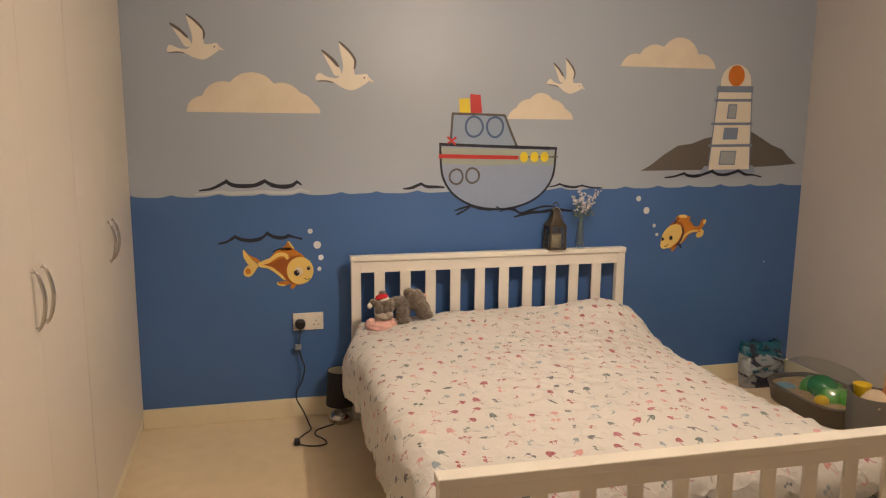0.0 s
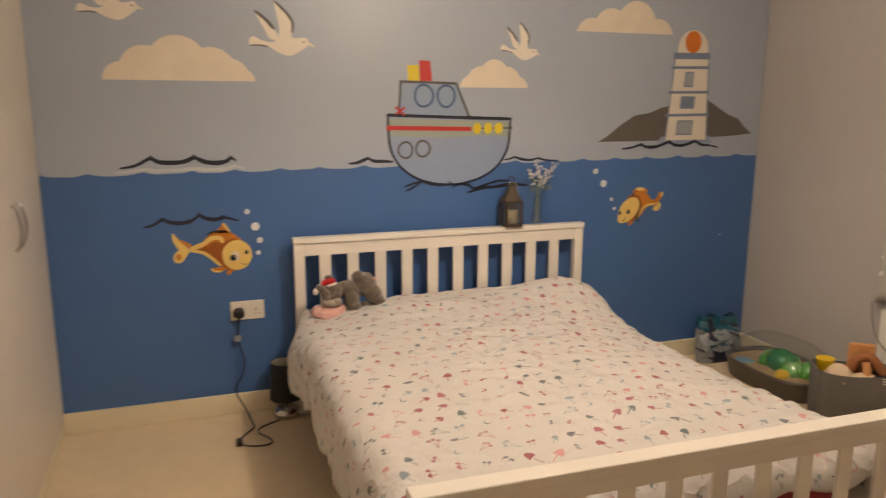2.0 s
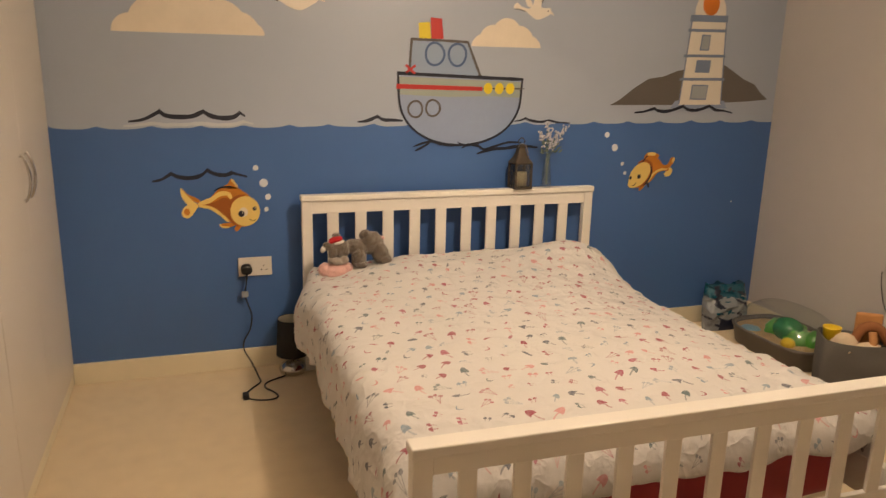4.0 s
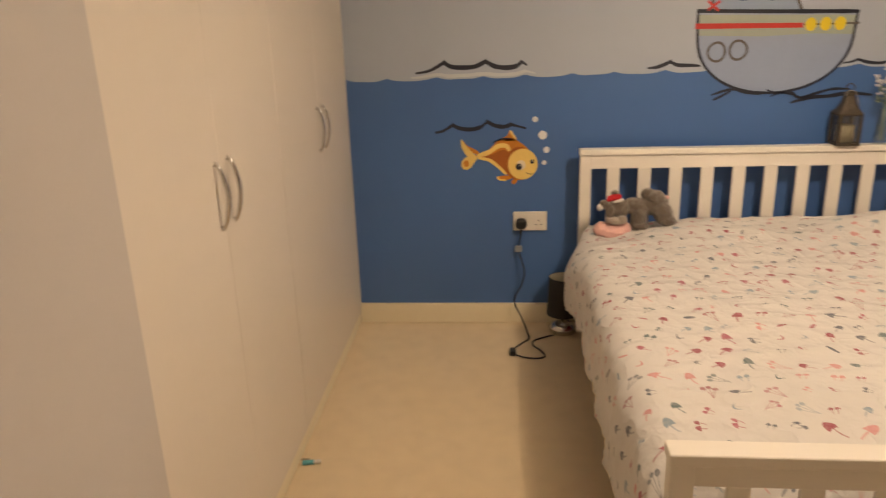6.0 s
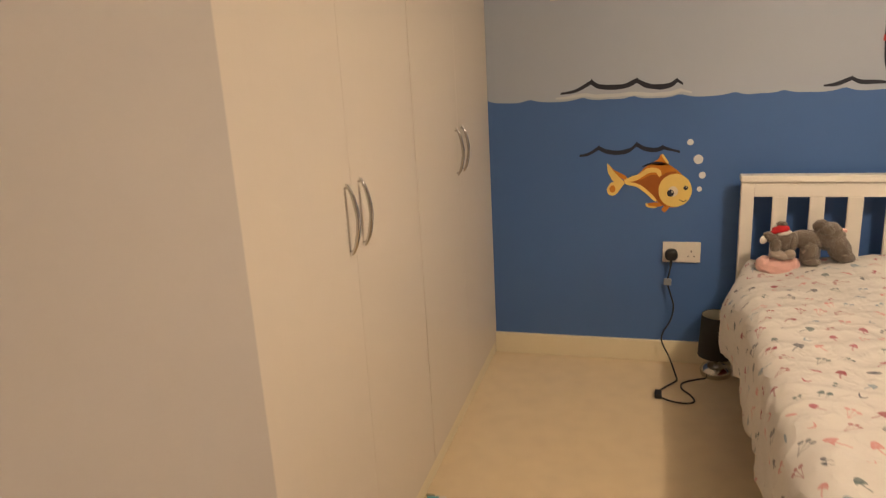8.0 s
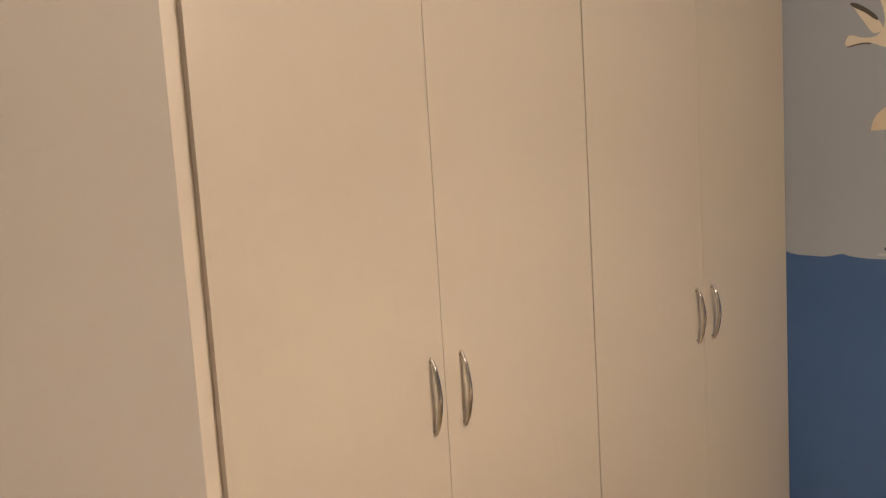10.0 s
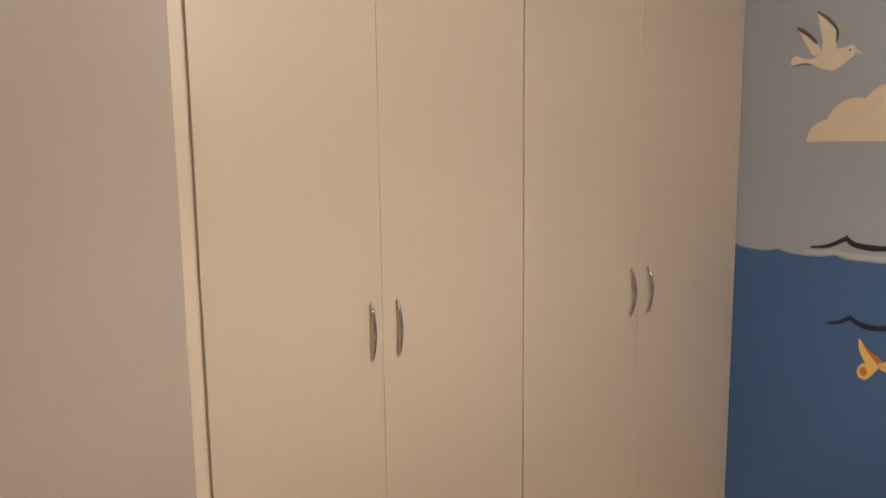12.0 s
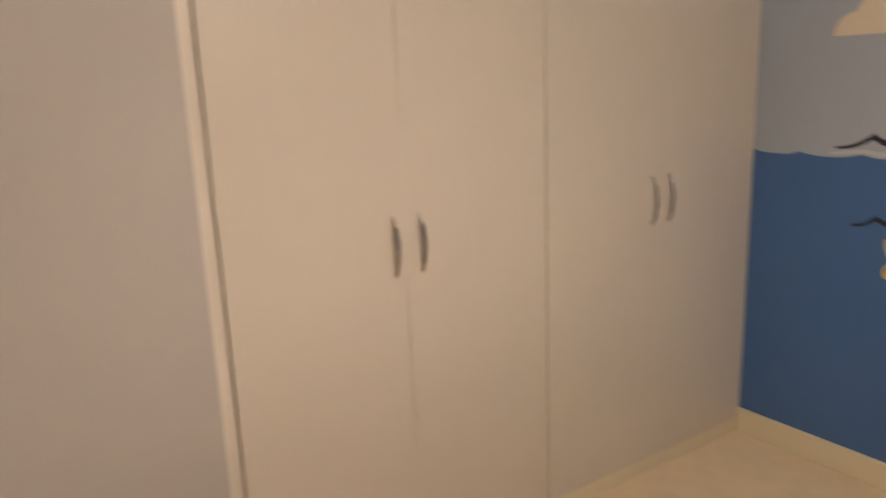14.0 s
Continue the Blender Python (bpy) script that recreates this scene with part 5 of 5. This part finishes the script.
def curtain():
    bm = bmesh.new()
    uvl = bm.loops.layers.uv.new("cloth")
    y0, y1, z0, z1 = -0.885, -2.45, 0.515, 1.67
    nu, nv = 220, 24
    grid = []
    for j in range(nv + 1):
        s = j / nv
        row = []
        for i in range(nu + 1):
            q = i / nu
            swell = 0.010 + 0.020 * (1 - s)
            y = y0 + (y1 - y0) * q - (0.035 * s if q < 0.5 else 0) * (1 - 2 * q)
            x = EAST - 0.055 + swell * math.sin(q * 62 + 0.6 * math.sin(q * 17)) + 0.006 * noise.noise(Vector((q * 20, s * 3, 0)))
            row.append((bm.verts.new((x, y, z0 + (z1 - z0) * s + 0.008 * math.sin(q * 62) * (1 - s))), (q * 2.4, s * (z1 - z0))))
        grid.append(row)
    for j in range(nv):
        for i in range(nu):
            qd = (grid[j][i], grid[j + 1][i], grid[j + 1][i + 1], grid[j][i + 1])
            f = bm.faces.new([v for v, _ in qd])
            for loop, (_, w) in zip(f.loops, qd):
                loop[uvl].uv = w
    ob = tagged(part("spotted_curtain", bm, CURTAIN, None, "", True), "grey curtain with small white spots hanging on the east wall", "curtain")
    sol = ob.modifiers.new("thickness", "SOLIDIFY")
    sol.thickness = 0.003
    bl = thing("curtain_header", (EAST, -1.6, 1.67), "cream painted header board above the spotted curtain", "curtain header")
    part("board", block((EAST - 0.10, -2.48, 1.668), (EAST - 0.001, -0.90, 1.80), 0.004), GLOSS, bl)
    r = thing("radiator", (EAST - 0.05, -1.6, 0.1), "white enamel panel radiator on the wall below the curtain", "radiator")
    body = bmesh.new()
    n = 66
    prev = None
    for i in range(n + 1):
        y = -0.945 - 1.2 * i / n
        x = EAST - 0.075 + (0.007 if i % 4 in (1, 2) else 0.0)
        pair = (body.verts.new((x, y, 0.13)), body.verts.new((x, y, 0.50)), body.verts.new((EAST - 0.035, y, 0.50)), body.verts.new((EAST - 0.035, y, 0.13)))
        if prev:
            for k in range(4):
                body.faces.new((prev[k], prev[(k + 1) % 4], pair[(k + 1) % 4], pair[k]))
        else:
            body.faces.new(pair[::-1])
        prev = pair
    body.faces.new(prev)
    part("panel", body, RADIATOR, r)
    part("bracket", block((EAST - 0.036, -1.1, 0.30), (EAST - 0.001, -1.06, 0.36)), RADIATOR, r)
    part("pipe", tube([(EAST - 0.05, -0.965, 0.14), (EAST - 0.05, -0.965, 0.07), (EAST - 0.05, -0.965, 0.001)], 0.0075, 10), GLOSS, r, "", True)
    part("valve", loft((EAST - 0.05, -0.965, 0.10), [(0, 0.014, 0.014), (0.03, 0.016, 0.016), (0.035, 0.01, 0.01)], 18), CHROME, r, "", True)
    c = thing("hanging_lead", (EAST - 0.09, -1.0, 0.3), "thin dark lead looping down from behind the curtain", "cable")
    part("cable", tube([(EAST - 0.086, -0.90, 0.53), (EAST - 0.088, -0.915, 0.45), (EAST - 0.088, -0.955, 0.36), (EAST - 0.090, -1.05, 0.305), (EAST - 0.090, -1.12, 0.30), (EAST - 0.088, -1.13, 0.42), (EAST - 0.086, -1.13, 0.53)], 0.002, 7), BLACK, c)


curtain()


# ---- poster on the west wall ----
def poster():
    x = WEST_FACE + 0.003
    y1, y0, z0, z1 = -2.506, -3.11, 1.078, 1.93
    g = thing("map_poster", (WEST_FACE, (y0 + y1) / 2, z0), "parchment map poster with a dark mahogany border on the wall", "poster")

    def sheet(pts, lift, n=1):
        bm = bmesh.new()
        vs = [bm.verts.new((x + lift, y, z)) for y, z in pts]
        f = bm.faces.new(vs)
        f.normal_update()
        if f.normal.x < 0:
            f.normal_flip()
        return bm
    bm = block((WEST_FACE + 0.001, y0, z0), (x, y1, z1))
    edge = [v for v in bm.verts if v.co.y > y0 + 0.1]
    for v in edge:
        v.co.y += 0.016 if v.co.z > 1.5 else -0.012
    part("backing", bm, POSTER_EDGE, g, "dark mahogany printed border")
    part("parchment", sheet([(y0 + 0.057, z0 + 0.012), (y1 - 0.068, z0 + 0.006), (y1 - 0.052, z1 - 0.06), (y0 + 0.057, z1 - 0.06)], 0.0008), PARCH, g, "aged tan parchment print")

    def ink(pts, w):
        bm = bmesh.new()
        p = spline(pts, 5)
        rows = []
        for i, q in enumerate(p):
            a = p[min(i + 1, len(p) - 1)] - p[max(i - 1, 0)]
            a = a / (np.linalg.norm(a) + 1e-9)
            nrm = np.array((-a[1], a[0])) * w / 2
            rows.append([bm.verts.new((x + 0.0014, *(q + k * nrm))) for k in (1, -1)])
        for a, b in zip(rows, rows[1:]):
            bm.faces.new((a[0], b[0], b[1], a[1]))
        return bm

    def line(*pts, w=0.0024):
        part("ink_line", ink(pts, w), SEPIA, g)

    def straight(*pts, w=0.0024):
        for a, b in zip(pts, pts[1:]):
            m = ((a[0] + b[0]) / 2, (a[1] + b[1]) / 2)
            part("ink_line", ink((a, m, b), w), SEPIA, g)
    rng0 = random.Random(5)
    # a walled keep with two towers, in plain outline
    straight((-2.693, 1.365), (-2.645, 1.398), (-2.644, 1.465), (-2.678, 1.492), (-2.728, 1.455))
    straight((-2.678, 1.492), (-2.680, 1.420), (-2.644, 1.462))
    straight((-2.678, 1.450), (-2.693, 1.462), (-2.728, 1.440), (-2.728, 1.425), (-2.683, 1.440))
    straight((-2.710, 1.440), (-2.710, 1.365), (-2.700, 1.360), (-2.698, 1.438))
    straight((-2.686, 1.435), (-2.686, 1.375), (-2.678, 1.378))
    straight((-2.688, 1.492), (-2.686, 1.545), (-2.698, 1.585), (-2.713, 1.545), (-2.686, 1.545))
    straight((-2.723, 1.545), (-2.680, 1.545), (-2.680, 1.536), (-2.723, 1.536))
    for k in range(7):
        straight((-2.672 + 0.004 * k, 1.402 + 0.004 * (k % 3)), (-2.668 + 0.0035 * k, 1.446 - 0.005 * (k % 2)), w=0.0013)
    for k in range(12):
        y, z = -2.676 + 0.0058 * (k % 6), 1.478 - 0.010 * (k // 6) - 0.003 * (k % 6)
        straight((y, z), (y, z + 0.005), w=0.0022)
    for k in range(18):
        y, z = -2.700 + 0.052 * rng0.random(), 1.375 + 0.045 * rng0.random()
        straight((y, z), (y + 0.004, z + 0.003), w=0.0015)
    for k in range(9):
        straight((-2.676 + 0.0036 * k, 1.470 - 0.0026 * k), (-2.676 + 0.0036 * k, 1.452 - 0.0016 * k), w=0.0012)
        straight((-2.728 + 0.0052 * k, 1.436 + 0.004 * (k % 2)), (-2.728 + 0.0052 * k, 1.382 - 0.002 * k), w=0.0013)
    for k in range(6):
        straight((-2.728, 1.428 - 0.011 * k), (-2.690, 1.440 - 0.012 * k), w=0.0012)
        straight((-2.674, 1.398 + 0.009 * k), (-2.646, 1.412 + 0.009 * k), w=0.0012)
    straight((-2.745, 1.350), (-2.700, 1.362), (-2.690, 1.372), (-2.640, 1.402), w=0.0018)
    straight((-2.738, 1.545), (-2.738, 1.500), (-2.722, 1.496), (-2.690, 1.500), w=0.0022)
    for k in range(4):
        straight((-2.706 + 0.008 * k, 1.500), (-2.706 + 0.008 * k, 1.528), w=0.0022)
    # curling branches near the top and a ribbon that carries the writing
    rng = random.Random(9)
    for k in range(30):
        y, z = -2.598 - 0.11 * rng.random(), 1.60 + 0.16 * rng.random()
        line((y, z), (y - 0.02, z - 0.014 - 0.01 * rng.random()), (y - 0.045, z - 0.006), (y - 0.06, z + 0.012), w=0.0015)
    line((-2.583, 1.602), (-2.613, 1.590), (-2.648, 1.592), (-2.683, 1.606), (-2.693, 1.580), w=0.002)
    line((-2.678, 1.555), (-2.653, 1.530), (-2.636, 1.520), w=0.0015)
    for k in range(11):
        top = 1.258 - 0.0085 * k
        a, b = (-2.670, -2.613) if k < 2 else (-2.84, -2.610 - 0.003 * k)
        n = 8 if k < 2 else 26
        for i in range(n):
            y = a + (b - a) * (i + 0.1) / n
            wl = (b - a) / n * rng.uniform(0.55, 0.85)
            z = top + 0.30 * (y - b) * (0.15 if k < 2 else 1) + 0.004 * math.sin((y - b) * 30)
            straight((y, z), (y + wl, z + 0.3 * wl * (0.15 if k < 2 else 1)), w=0.0028)
    line((-2.613, 1.235), (-2.594, 1.246), (-2.580, 1.250), w=0.0016)
    line((-2.608, 1.180), (-2.594, 1.190), (-2.586, 1.180), w=0.0016)
    for a, b, h in ((-2.613, -2.596, 0.016), (-2.630, -2.618, 0.006), (-2.70, -2.66, 0.007), (-2.79, -2.74, 0.006)):
        part("ink_blot", sheet([(a, z0 + 0.008), (b, z0 + 0.008), (b - 0.001, z0 + 0.008 + h), (a + 0.002, z0 + 0.007 + h)], 0.0014), SEPIA, g)
    straight((y0 + 0.06, z0 + 0.028), (y1 - 0.075, z0 + 0.028), w=0.0012)


poster()


# ---- pendant lamp ----
def pendant():
    x, y, z = LAMP
    t = Tree("warm_bulb")
    t.bsdf.inputs["Emission Color"].default_value = (*BULB_COLOUR, 1)
    t.bsdf.inputs["Emission Strength"].default_value = BULB_STRENGTH
    w = Tree("lit_shade_fabric")
    w.bsdf.inputs["Base Color"].default_value = (0.75, 0.70, 0.60, 1)
    w.bsdf.inputs["Roughness"].default_value = 0.9
    w.bsdf.inputs["Emission Color"].default_value = (*BULB_COLOUR, 1)
    w.link(w.m("MULTIPLY", w.m("ADD", 0.9, w.m("MULTIPLY", w.noise(60), 0.2)), SHADE_GLOW), w.bsdf.inputs["Emission Strength"])
    g = thing("pendant_lamp", (x, y, HIGH), "lit pendant lamp with a pale fabric drum shade below the ceiling", "ceiling lamp")
    part("ceiling_rose", loft((x, y, HIGH - 0.026), [(0, 0.012, 0.012), (0.012, 0.040, 0.040), (0.026, 0.050, 0.050)], 32), PLASTIC, g, "", True)
    part("cord", tube([(x, y, HIGH - 0.02), (x, y, HIGH - 0.1), (x, y, z + 0.10)], 0.0035, 8), PLASTIC, g)
    part("holder", loft((x, y, z + 0.045), [(0, 0.016, 0.016), (0.045, 0.018, 0.018), (0.055, 0.006, 0.006)], 20), PLASTIC, g, "", True)
    b = bmesh.new()
    ellipsoid(b, (x, y, z), (0.036, 0.036, 0.042), sub=2)
    part("bulb", b, t.mat, g, "glowing warm bulb", True)
    part("shade", loft((x, y, z - 0.075), [(0, 0.160, 0.160), (0.19, 0.150, 0.150)], 48, close=(False, False)), w.mat, g, "glowing pale fabric drum", True)
    part("shade_lining", loft((x, y, z - 0.075), [(0, 0.158, 0.158), (0.19, 0.148, 0.148)], 48, close=(False, False)), SHADE_IN, g, "", True)
    part("shade_spider", tube([(x - 0.150, y, z + 0.095), (x, y, z + 0.095), (x + 0.150, y, z + 0.095)], 0.002, 6), CHROME, g)


pendant()
